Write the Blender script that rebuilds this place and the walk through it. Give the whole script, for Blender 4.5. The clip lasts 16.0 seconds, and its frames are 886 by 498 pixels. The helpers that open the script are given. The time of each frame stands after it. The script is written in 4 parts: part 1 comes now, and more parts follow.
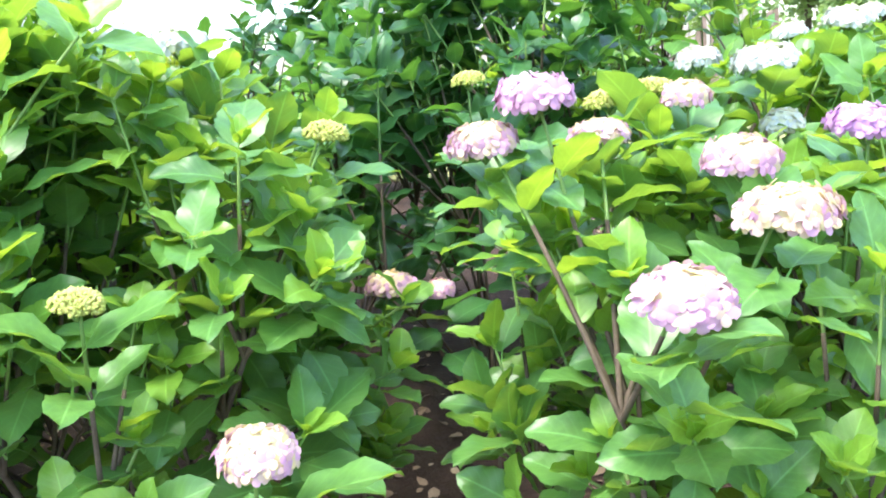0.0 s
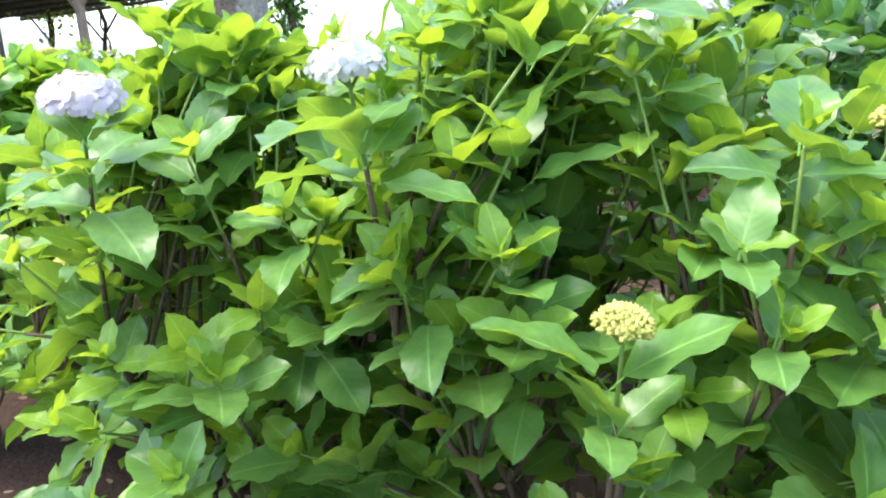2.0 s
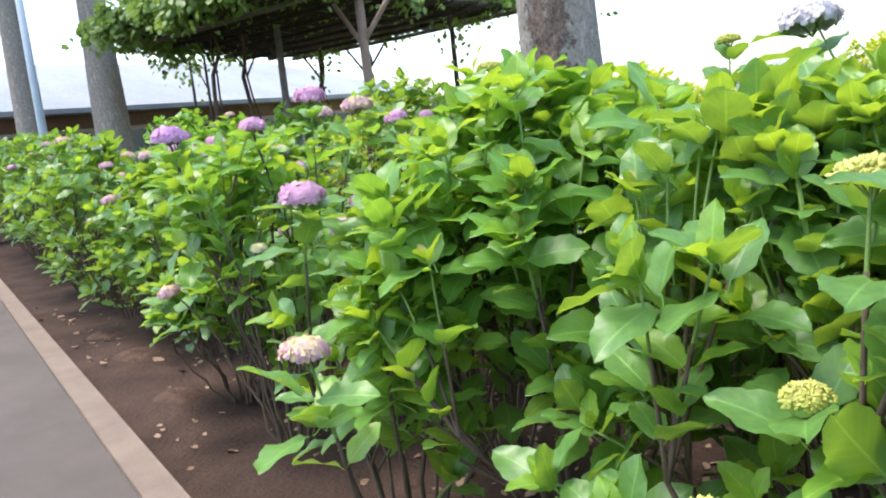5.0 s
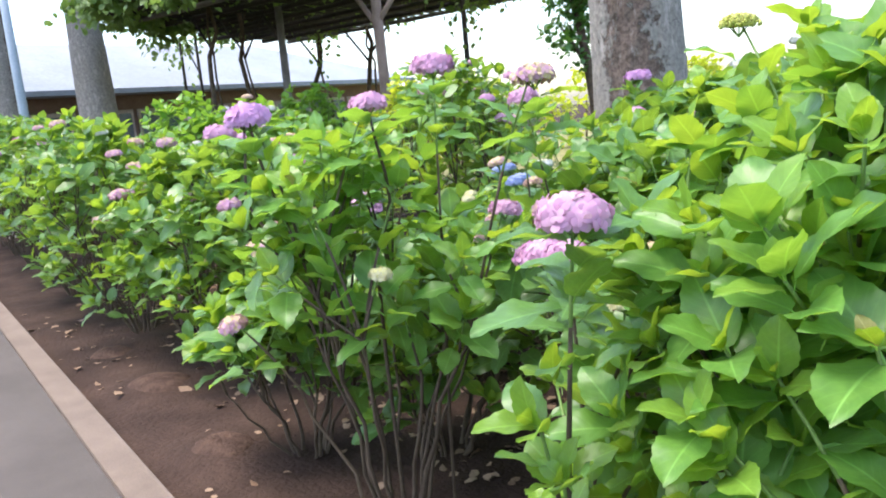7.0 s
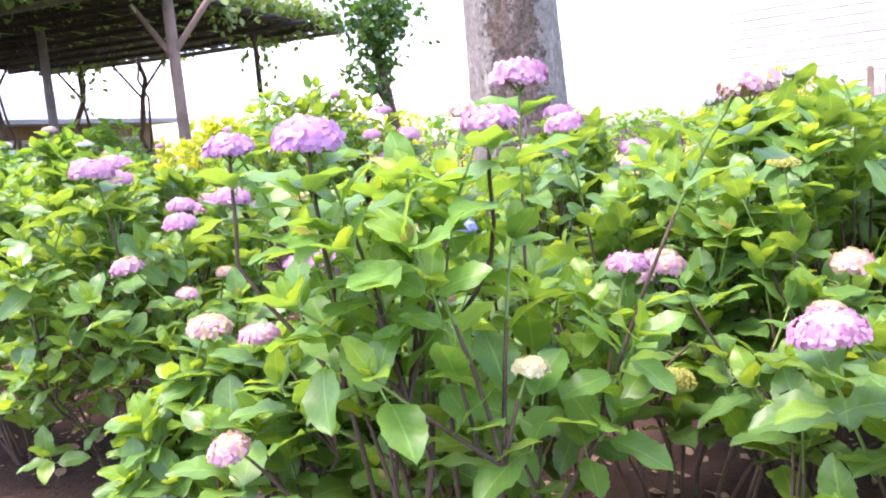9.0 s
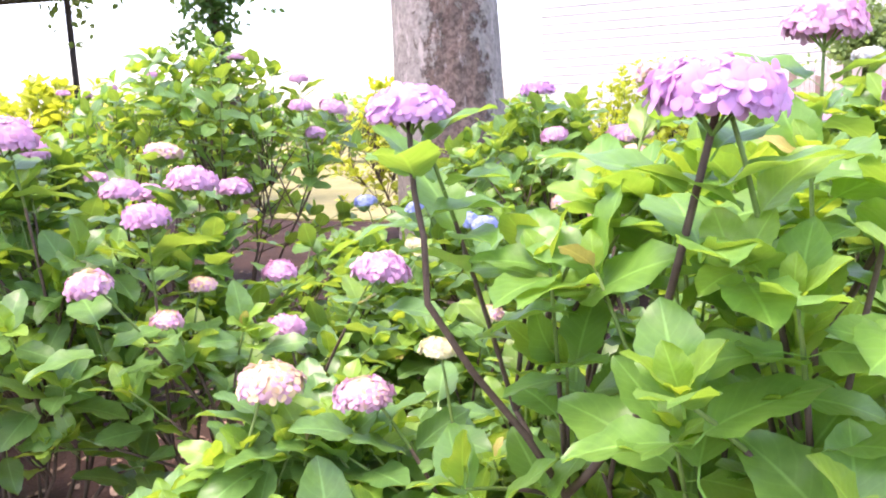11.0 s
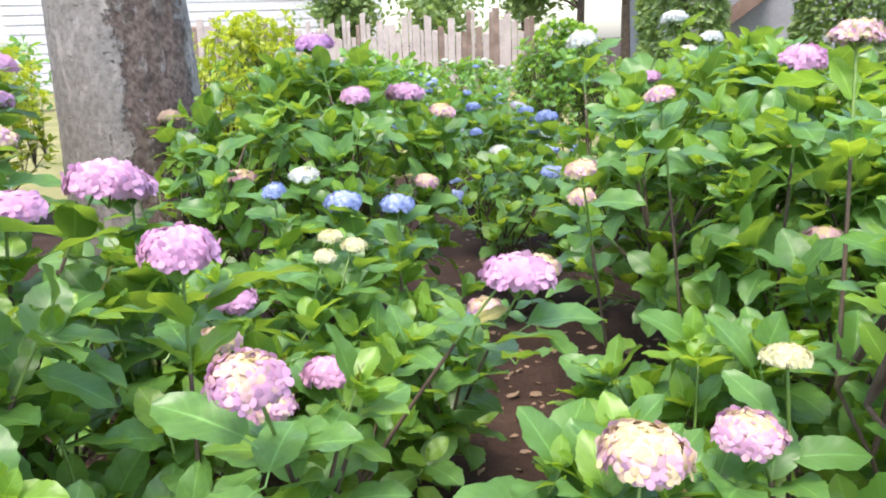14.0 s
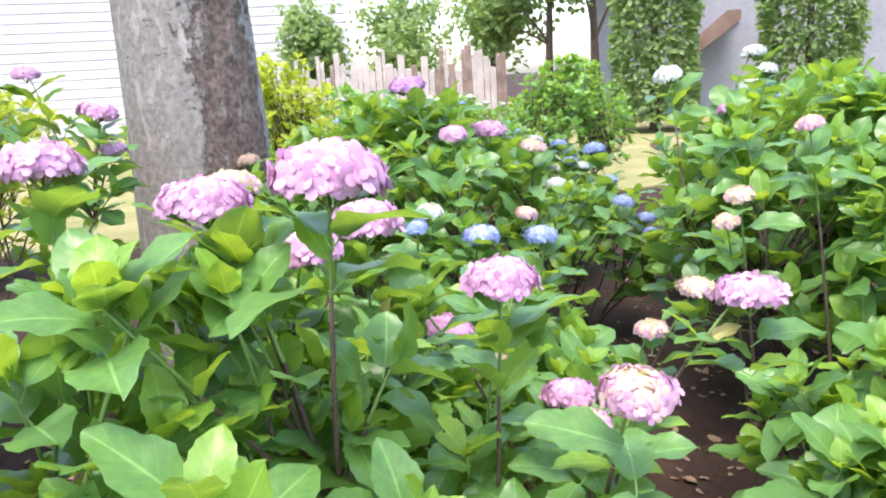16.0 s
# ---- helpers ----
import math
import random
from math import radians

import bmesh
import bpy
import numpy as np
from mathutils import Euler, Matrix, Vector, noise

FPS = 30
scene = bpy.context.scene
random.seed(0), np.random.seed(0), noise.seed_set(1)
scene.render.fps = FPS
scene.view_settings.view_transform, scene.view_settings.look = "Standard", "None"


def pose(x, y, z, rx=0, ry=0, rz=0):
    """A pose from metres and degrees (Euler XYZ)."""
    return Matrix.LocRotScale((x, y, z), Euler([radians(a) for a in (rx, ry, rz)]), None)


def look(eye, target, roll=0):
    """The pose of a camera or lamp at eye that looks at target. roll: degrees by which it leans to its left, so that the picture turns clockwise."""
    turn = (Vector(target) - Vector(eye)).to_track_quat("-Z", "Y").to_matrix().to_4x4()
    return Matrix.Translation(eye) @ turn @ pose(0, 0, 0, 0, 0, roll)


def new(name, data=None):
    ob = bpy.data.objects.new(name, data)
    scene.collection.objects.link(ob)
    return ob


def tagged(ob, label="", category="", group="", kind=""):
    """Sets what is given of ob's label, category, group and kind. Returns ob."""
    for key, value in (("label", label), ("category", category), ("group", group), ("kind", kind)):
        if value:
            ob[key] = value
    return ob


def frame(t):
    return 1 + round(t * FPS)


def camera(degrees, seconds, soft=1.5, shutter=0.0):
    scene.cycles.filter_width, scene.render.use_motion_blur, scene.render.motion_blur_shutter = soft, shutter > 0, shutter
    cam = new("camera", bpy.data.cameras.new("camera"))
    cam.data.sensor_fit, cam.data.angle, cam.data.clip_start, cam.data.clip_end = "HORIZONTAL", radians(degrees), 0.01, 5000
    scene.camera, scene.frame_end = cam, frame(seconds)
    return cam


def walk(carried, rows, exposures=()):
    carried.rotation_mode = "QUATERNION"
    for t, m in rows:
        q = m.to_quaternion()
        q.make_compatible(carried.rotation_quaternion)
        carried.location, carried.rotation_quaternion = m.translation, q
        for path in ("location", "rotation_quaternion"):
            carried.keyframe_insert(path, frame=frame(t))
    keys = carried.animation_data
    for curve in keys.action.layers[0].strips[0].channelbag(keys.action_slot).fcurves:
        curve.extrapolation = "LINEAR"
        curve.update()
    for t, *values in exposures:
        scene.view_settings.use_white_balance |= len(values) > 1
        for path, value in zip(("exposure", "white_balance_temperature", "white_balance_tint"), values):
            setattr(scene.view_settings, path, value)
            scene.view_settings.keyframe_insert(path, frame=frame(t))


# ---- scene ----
cam = camera(58.0, 16.0, soft=2.0)
PATH = [
    (0, (0.0, 0.0, 1.391), (-0.001, 1.953, 0.959), -4.7),
    (0.5, (-0.08, 0.0, 1.387), (-0.268, 1.948, 0.973), -5.4),
    (1, (-0.148, 0.06, 1.383), (-0.574, 1.967, 0.958), -5.1),
    (1.5, (-0.248, 0.172, 1.395), (-0.844, 2.03, 0.957), -5.4),
    (2, (-0.396, 0.228, 1.411), (-1.192, 2.015, 0.996), -4.9),
    (2.5, (-0.616, 0.236, 1.435), (-1.485, 1.997, 1.054), -5.1),
    (3, (-0.86, 0.252, 1.447), (-1.734, 2.025, 1.143), -6.9),
    (3.5, (-1.088, 0.348, 1.447), (-2.065, 2.064, 1.132), -5.4),
    (4, (-1.324, 0.424, 1.463), (-2.501, 2.02, 1.206), -5.4),
    (4.5, (-1.604, 0.456, 1.455), (-2.835, 2.007, 1.171), -5.2),
    (5, (-1.888, 0.5, 1.475), (-3.131, 2.039, 1.181), -6.4),
    (7.5, (-3.348, 0.932, 1.527), (-4.518, 2.52, 1.194), -5.3),
    (8, (-3.676, 0.98, 1.539), (-4.745, 2.641, 1.224), -5.5),
    (8.2, (-3.804, 0.994, 1.543), (-4.78, 2.714, 1.24), -5.6),
    (10.3, (-4.983, 1.364, 1.558), (-5.32, 3.316, 1.283), -2.9),
    (10.5, (-5.084, 1.443, 1.552), (-5.377, 3.4, 1.264), -2.7),
    (11, (-5.371, 1.626, 1.578), (-5.538, 3.589, 1.233), -2.5),
    (11.5, (-5.683, 1.763, 1.589), (-5.663, 3.721, 1.18), -1.9),
    (12, (-5.932, 1.937, 1.604), (-5.683, 3.873, 1.168), -1.5),
    (12.5, (-6.163, 2.131, 1.616), (-5.713, 4.035, 1.204), -2.2),
    (13, (-6.419, 2.256, 1.621), (-5.721, 4.076, 1.173), -1.6),
    (13.5, (-6.642, 2.341, 1.64), (-5.766, 4.068, 1.142), -2.4),
    (14, (-6.768, 2.454, 1.644), (-5.74, 4.095, 1.144), -1.9),
    (14.5, (-6.856, 2.562, 1.665), (-5.758, 4.163, 1.184), -5.3),
    (15, (-6.974, 2.639, 1.668), (-5.814, 4.21, 1.234), -3.5),
    (15.5, (-7.163, 2.689, 1.683), (-5.995, 4.254, 1.25), -3.7),
    (16, (-7.369, 2.72, 1.686), (-6.246, 4.321, 1.267), -3.5),
]
walk(cam, [(t, look(eye, target, roll)) for t, eye, target, roll in PATH], exposures=[(0, 2.72, 6250, 4), (1, 2.7, 6300, 5), (2, 2.46, 6650, 8), (3, 2.26, 6750, 12), (3.5, 2.54, 6950, 17), (4.5, 2.1, 6700, 11), (5, 2.0, 6650, 10), (7.5, 2.1, 6500, 15), (8, 2.56, 6500, 23), (10.5, 2.58, 6850, 36), (11.5, 2.56, 6850, 32), (12, 2.48, 6550, 26), (12.5, 2.16, 6600, 19), (13, 2.0, 6700, 16), (14, 2.08, 6600, 15), (16, 2.32, 6500, 18)])

# world, sun
SUN_EL, SUN_AZ = 72, -125
world = bpy.data.worlds.new("sky")
scene.world = world
world.use_nodes = True
wn = world.node_tree.nodes
sky = wn.new("ShaderNodeTexSky")
sky.sky_type = "NISHITA"
sky.sun_disc = False
sky.sun_elevation = radians(SUN_EL)
sky.sun_rotation = radians(SUN_AZ)
sky.air_density, sky.dust_density, sky.ozone_density = 1.0, 2.4, 0.7
wn["Background"].inputs["Strength"].default_value = 0.15
world.node_tree.links.new(sky.outputs["Color"], wn["Background"].inputs["Color"])
sun = new("sun", bpy.data.lights.new("sun", "SUN"))
sun.data.energy, sun.data.angle, sun.data.color = 1.0, radians(25), (1.0, 0.95, 0.87)
az = radians(SUN_AZ)
sun.matrix_world = look((math.sin(az) * math.cos(radians(SUN_EL)) * 30, math.cos(az) * math.cos(radians(SUN_EL)) * 30, math.sin(radians(SUN_EL)) * 30), (0, 0, 0))


# ---- materials ----
class Mat:
    """A node material with short ways to add and link nodes."""

    def __init__(self, name, rough=0.6, spec=0.4):
        self.m = bpy.data.materials.new(name)
        self.m.use_nodes = True
        self.t = self.m.node_tree
        self.b = self.t.nodes["Principled BSDF"]
        self.b.inputs["Roughness"].default_value = rough
        self.b.inputs["Specular IOR Level"].default_value = spec

    def node(self, shader, **sets):
        n = self.t.nodes.new(shader)
        for k, v in sets.items():
            if k == "op":
                n.operation = v
            elif k == "kind":
                n.data_type = v
        return n

    def link(self, a, b):
        self.t.links.new(a, b)

    def val(self, op, a, b=None):
        n = self.node("ShaderNodeMath", op=op)
        for i, v in enumerate((a, b)):
            if v is None:
                continue
            if isinstance(v, (int, float)):
                n.inputs[i].default_value = v
            else:
                self.link(v, n.inputs[i])
        return n.outputs[0]

    def mix(self, f, a, b):
        n = self.node("ShaderNodeMix", kind="RGBA")
        for s, v in ((0, f), (6, a), (7, b)):
            if isinstance(v, (int, float)):
                n.inputs[s].default_value = v
            elif isinstance(v, tuple):
                n.inputs[s].default_value = (*v, 1)
            else:
                self.link(v, n.inputs[s])
        return n.outputs[2]

    def noise(self, scale, detail=4.0, rough=0.6, coord="Object"):
        n = self.node("ShaderNodeTexNoise")
        n.inputs["Scale"].default_value, n.inputs["Detail"].default_value, n.inputs["Roughness"].default_value = scale, detail, rough
        c = self.node("ShaderNodeTexCoord")
        self.link(c.outputs[coord], n.inputs["Vector"])
        return n.outputs["Fac"]

    def ramp(self, f, lo, hi):
        n = self.node("ShaderNodeMapRange")
        self.link(f, n.inputs[0])
        n.inputs[1].default_value, n.inputs[2].default_value = lo, hi
        return n.outputs[0]

    def color(self, c):
        self.link(c, self.b.inputs["Base Color"])

    def bump(self, h, strength, dist):
        n = self.node("ShaderNodeBump")
        n.inputs["Strength"].default_value, n.inputs["Distance"].default_value = strength, dist
        self.link(h, n.inputs["Height"])
        self.link(n.outputs[0], self.b.inputs["Normal"])

    def translucent(self, c, share):
        tr = self.node("ShaderNodeBsdfTranslucent")
        if isinstance(c, tuple):
            tr.inputs[0].default_value = (*c, 1)
        else:
            self.link(c, tr.inputs[0])
        mx = self.node("ShaderNodeMixShader")
        mx.inputs[0].default_value = share
        self.link(self.b.outputs[0], mx.inputs[1])
        self.link(tr.outputs[0], mx.inputs[2])
        self.link(mx.outputs[0], self.t.nodes["Material Output"].inputs["Surface"])


def leaf_material(name, dark, light, thru, share=0.42, rough=0.37):
    m = Mat(name, rough, 0.55)
    uv = m.node("ShaderNodeUVMap")
    sep = m.node("ShaderNodeSeparateXYZ")
    m.link(uv.outputs[0], sep.inputs[0])
    across = m.val("ABSOLUTE", m.val("SUBTRACT", sep.outputs[0], 0.5))
    side = m.val("SINE", m.val("MULTIPLY", m.val("SUBTRACT", sep.outputs[1], m.val("MULTIPLY", across, 0.6)), 46.0))
    vein = m.ramp(side, 0.72, 1.0)
    rib = m.ramp(across, 0.035, 0.012)
    geo = m.node("ShaderNodeNewGeometry")
    base = m.mix(m.ramp(m.noise(9.0, 3), 0.3, 0.7), dark, light)
    base = m.mix(m.val("MULTIPLY", geo.outputs["Random Per Island"], 0.6), base, light)
    base = m.mix(m.val("MULTIPLY", vein, 0.15), base, tuple(min(1, c * 1.7 + 0.02) for c in light))
    base = m.mix(m.val("MULTIPLY", rib, 0.5), base, tuple(min(1, c * 2.0 + 0.03) for c in light))
    spot = m.ramp(m.noise(60.0, 2), 0.72, 0.76)
    base = m.mix(m.val("MULTIPLY", spot, 0.35), base, (0.16, 0.13, 0.03))
    m.color(base)
    m.bump(m.val("SUBTRACT", m.val("MULTIPLY", side, -0.22), rib), 0.17, 0.003)
    m.translucent(thru, share)
    return m.m


def petal_material(name, rim, heart, spread):
    """Petals go from the heart's colour at the top of the head to the rim's at its edge."""
    m = Mat(name, 0.55, 0.25)
    c = m.node("ShaderNodeTexCoord")
    ln = m.node("ShaderNodeVectorMath", op="LENGTH")
    mul = m.node("ShaderNodeVectorMath", op="MULTIPLY")
    mul.inputs[1].default_value = (1, 1, 0)
    m.link(c.outputs["Object"], mul.inputs[0])
    m.link(mul.outputs[0], ln.inputs[0])
    geo = m.node("ShaderNodeNewGeometry")
    info = m.node("ShaderNodeObjectInfo")
    f = m.val("ADD", ln.outputs["Value"], m.val("MULTIPLY", m.val("SUBTRACT", geo.outputs["Random Per Island"], 0.5), 0.5))
    f = m.val("ADD", f, m.val("MULTIPLY", m.val("SUBTRACT", info.outputs["Random"], 0.5), 0.25))
    f = m.ramp(f, spread - 0.16, spread + 0.16)
    col = m.mix(f, heart, rim)
    col = m.mix(m.val("MULTIPLY", m.ramp(m.noise(14.0, 2), 0.35, 0.75), 0.5), col, tuple(v * 0.75 + 0.12 for v in rim))
    m.color(col)
    m.translucent(col, 0.3)
    return m.m


LEAF = leaf_material("hydrangea_leaf", (0.038, 0.112, 0.036), (0.124, 0.268, 0.060), (0.32, 0.49, 0.04), 0.36)
LEAF_YOUNG = leaf_material("young_leaf", (0.055, 0.16, 0.032), (0.145, 0.31, 0.055), (0.32, 0.54, 0.045), 0.39)
LEAF_TIP = leaf_material("shoot_tip_leaf", (0.085, 0.20, 0.03), (0.20, 0.36, 0.05), (0.44, 0.60, 0.04), 0.42)
LEAF_GOLD = leaf_material("yellow_green_leaf", (0.20, 0.29, 0.02), (0.44, 0.50, 0.04), (0.6, 0.66, 0.04), 0.48)
# darker copy of the green leaf: the back gap's shade is in its colour
LEAF_SHADE = leaf_material("shade_dark_leaf", (0.018, 0.064, 0.026), (0.052, 0.145, 0.036), (0.14, 0.32, 0.03), 0.3)
# leaf green paled towards grey, so distance haze is in the colour
LEAF_FAR = leaf_material("hazed_tree_leaf", (0.10, 0.17, 0.06), (0.22, 0.31, 0.11), (0.34, 0.48, 0.12), 0.45, 0.5)
LEAF_WISTERIA = leaf_material("wisteria_leaf", (0.07, 0.14, 0.045), (0.17, 0.27, 0.075), (0.28, 0.42, 0.08), 0.4, 0.5)
LEAF_OLD = leaf_material("yellowed_leaf", (0.26, 0.24, 0.06), (0.38, 0.34, 0.11), (0.4, 0.36, 0.08), 0.3, 0.5)
PETAL = {
    "p": petal_material("pink_petal", (0.607, 0.331, 0.497), (0.644, 0.460, 0.515), 0.15),
    "q": petal_material("pink_cream_petal", (0.57, 0.32, 0.46), (0.66, 0.57, 0.26), 0.36),
    "v": petal_material("violet_petal", (0.552, 0.294, 0.534), (0.626, 0.414, 0.561), 0.2),
    "w": petal_material("white_petal", (0.589, 0.616, 0.589), (0.644, 0.644, 0.386), 0.32),
    "c": petal_material("cream_petal", (0.626, 0.607, 0.386), (0.662, 0.644, 0.276), 0.3),
    "l": petal_material("lavender_petal", (0.57, 0.53, 0.60), (0.662, 0.644, 0.460), 0.22),
    "b": petal_material("blue_petal", (0.248, 0.322, 0.570), (0.432, 0.488, 0.607), 0.18),
    "t": petal_material("faded_petal", (0.460, 0.331, 0.230), (0.534, 0.442, 0.294), 0.25),
    "y": petal_material("yellow_bud", (0.515, 0.552, 0.110), (0.644, 0.626, 0.202), 0.3),
}


def plain(name, a, b, scale, rough=0.7, bump=0.3, dist=0.01, fine=None, spec=0.3):
    m = Mat(name, rough, spec)
    n = m.noise(scale, 6)
    col = m.mix(m.ramp(n, 0.3, 0.7), a, b)
    f = m.noise(fine or scale * 14, 3)
    col = m.mix(m.val("MULTIPLY", m.ramp(f, 0.35, 0.75), 0.35), col, tuple(v * 0.55 for v in a))
    m.color(col)
    m.bump(f, bump, dist)
    return m.m


STEM = plain("green_stem", (0.10, 0.20, 0.04), (0.19, 0.27, 0.07), 12, 0.5, 0.2, 0.002)
WOOD = plain("woody_stem", (0.055, 0.038, 0.024), (0.135, 0.10, 0.068), 10, 0.8, 0.5, 0.004)
LITTER = plain("dead_leaf", (0.17, 0.10, 0.06), (0.36, 0.26, 0.18), 6, 0.75, 0.4, 0.004)
SOIL = plain("bed_soil", (0.030, 0.019, 0.015), (0.072, 0.045, 0.034), 2.2, 0.95, 0.8, 0.02, 34, 0.12)
HEAP = plain("dry_soil", (0.055, 0.034, 0.027), (0.125, 0.080, 0.060), 14, 0.95, 1.0, 0.02, 70, 0.1)
PATHWAY = plain("path_asphalt", (0.08, 0.069, 0.061), (0.116, 0.10, 0.089), 1.3, 0.9, 0.5, 0.006, 150, 0.2)
KERB = plain("kerb_concrete", (0.155, 0.12, 0.097), (0.215, 0.168, 0.136), 3, 0.9, 0.5, 0.005, 90, 0.2)
POSTWOOD = plain("weathered_post", (0.16, 0.11, 0.085), (0.30, 0.22, 0.18), 3, 0.8, 0.5, 0.01)
POSTGREY = plain("grey_post", (0.14, 0.125, 0.12), (0.25, 0.23, 0.22), 4, 0.85, 0.5, 0.01)
DARKWOOD = plain("dark_lattice", (0.03, 0.026, 0.024), (0.06, 0.05, 0.045), 4, 0.8, 0.4, 0.01)
ROOF = plain("pale_roof", (0.25, 0.27, 0.29), (0.32, 0.34, 0.365), 0.8, 0.5, 0.1, 0.01)
WALL_WHITE = plain("white_wall", (0.60, 0.585, 0.58), (0.68, 0.665, 0.66), 0.6, 0.7, 0.1, 0.01)
WALL_BROWN = plain("brown_wall", (0.16, 0.10, 0.075), (0.25, 0.17, 0.13), 1.0, 0.8, 0.2, 0.01)
GREYPAINT = plain("grey_paint", (0.33, 0.40, 0.46), (0.40, 0.47, 0.53), 2, 0.5, 0.1, 0.004)
LAWN = plain("worn_lawn", (0.16, 0.17, 0.06), (0.30, 0.27, 0.13), 0.9, 0.95, 0.6, 0.02, 40, 0.1)
# pale wood, lightened further to paint in the far fence's haze and glare
PALEWOOD = plain("haze_pale_board", (0.36, 0.30, 0.27), (0.52, 0.45, 0.41), 2.5, 0.85, 0.4, 0.006)
GLASSY = plain("window_glass", (0.10, 0.12, 0.14), (0.14, 0.17, 0.19), 0.5, 0.08, 0.0, 0.001, spec=0.6)


def bark_material(name, flaky):
    """Plane bark: grey-tan old skin with fine level cracks and pale scars, and rough brown plates."""
    m = Mat(name, 0.9, 0.15)
    c = m.node("ShaderNodeTexCoord")

    def grain(scale, stretch, detail=5, rough=0.65):
        mp = m.node("ShaderNodeMapping")
        mp.inputs["Scale"].default_value = stretch
        m.link(c.outputs["Object"], mp.inputs[0])
        n = m.node("ShaderNodeTexNoise")
        n.inputs["Scale"].default_value, n.inputs["Detail"].default_value, n.inputs["Roughness"].default_value = scale, detail, rough
        m.link(mp.outputs[0], n.inputs["Vector"])
        return n.outputs["Fac"]

    patch, cracks, scars, fine = grain(8.0, (1, 1, 0.6), 6, 0.75), grain(13.0, (1, 1, 2.2), 5, 0.7), grain(15.0, (1, 1, 0.4), 5, 0.7), grain(30.0, (1, 1, 0.9))
    skin = m.mix(m.ramp(fine, 0.35, 0.65), (0.20, 0.178, 0.152), (0.325, 0.292, 0.255))
    skin = m.mix(m.val("MULTIPLY", m.ramp(scars, 0.56, 0.62), 0.75), skin, (0.42, 0.365, 0.325))
    skin = m.mix(m.val("MULTIPLY", m.ramp(patch, 0.44, 0.34), 0.4), skin, (0.20, 0.205, 0.17))
    gap = m.ramp(cracks, 0.37, 0.32)
    skin = m.mix(m.val("MULTIPLY", gap, 0.7), skin, (0.085, 0.07, 0.06))
    plates = m.mix(m.ramp(fine, 0.38, 0.62), (0.085, 0.06, 0.048), (0.20, 0.15, 0.12))
    plates = m.mix(m.val("MULTIPLY", m.ramp(scars, 0.58, 0.64), 0.7), plates, (0.33, 0.28, 0.25))
    at = m.node("ShaderNodeAttribute")
    at.attribute_name = "flake"
    f = m.val("ADD", m.val("MULTIPLY", at.outputs["Fac"], flaky), m.val("ADD", m.val("MULTIPLY", patch, 0.75), m.val("MULTIPLY", cracks, 0.25)))
    f = m.ramp(f, 0.66, 0.71)
    m.color(m.mix(f, skin, plates))
    m.bump(m.val("SUBTRACT", m.val("ADD", m.val("MULTIPLY", fine, 0.6), m.val("MULTIPLY", f, -1.0)), m.val("MULTIPLY", gap, 0.8)), 0.9, 0.014)
    return m.m


BARK = bark_material("plane_bark", 0.30)


# ---- mesh helpers ----
def link_mesh(name, me, mat, parent=None, label="", smooth=False):
    if mat and not me.materials:
        me.materials.append(mat)
    if smooth:
        me.polygons.foreach_set("use_smooth", [True] * len(me.polygons))
    ob = new(name, me)
    if parent:
        ob.parent = parent
    if label:
        ob["label"] = label
    return ob


def part(name, bm, mat, parent=None, label="", smooth=False):
    me = bpy.data.meshes.new(name)
    bm.to_mesh(me)
    bm.free()
    return link_mesh(name, me, mat, parent, label, smooth)


def root(name, place, label, category, group="", kind=""):
    e = new(name)
    e.location = place
    return tagged(e, label, category, group, kind)


def box(bm, lo, hi, m=None, bevel=0.0):
    r = bmesh.ops.create_cube(bm, size=1)
    for v in r["verts"]:
        v.co = Vector([(a + b) / 2 + c * (b - a) for a, b, c in zip(lo, hi, v.co)])
        if m:
            v.co = m @ v.co
    if bevel:
        bmesh.ops.bevel(bm, geom=list({e for v in r["verts"] for e in v.link_edges}), offset=bevel, segments=1, affect="EDGES")


def tube_data(points, radii, sides, base=0):
    """Vertices and faces of a tube along points."""
    V, Fs = [], []
    pts = [Vector(p) for p in points]
    for i, p in enumerate(pts):
        d = (pts[min(i + 1, len(pts) - 1)] - pts[max(i - 1, 0)]).normalized()
        a = d.orthogonal().normalized() if i == 0 else (a - d * a.dot(d)).normalized()
        b = d.cross(a)
        for k in range(sides):
            w = 2 * math.pi * k / sides
            V.append(p + (a * math.cos(w) + b * math.sin(w)) * radii[i])
    for i in range(len(pts) - 1):
        for k in range(sides):
            k2 = (k + 1) % sides
            Fs.append((base + i * sides + k, base + i * sides + k2, base + (i + 1) * sides + k2, base + (i + 1) * sides + k))
    Fs.append(tuple(base + (len(pts) - 1) * sides + k for k in range(sides)))
    return V, Fs


def tubes(name, lines, mat, parent=None, sides=6, label=""):
    V, Fs = [], []
    for pts, radii in lines:
        v, f = tube_data(pts, radii, sides, len(V))
        V += v
        Fs += f
    me = bpy.data.meshes.new(name)
    me.from_pydata([tuple(v) for v in V], [], Fs)
    return link_mesh(name, me, mat, parent, label, True)


def curve(a, b, sag, n=6, up=0.5):
    """Points from a to b that first rise and then lean out."""
    a, b = Vector(a), Vector(b)
    c = Vector((a.x + (b.x - a.x) * (0.5 - sag), a.y + (b.y - a.y) * (0.5 - sag), a.z + (b.z - a.z) * up))
    return [a * (1 - t) ** 2 + c * 2 * t * (1 - t) + b * t * t for t in [i / n for i in range(n + 1)]]


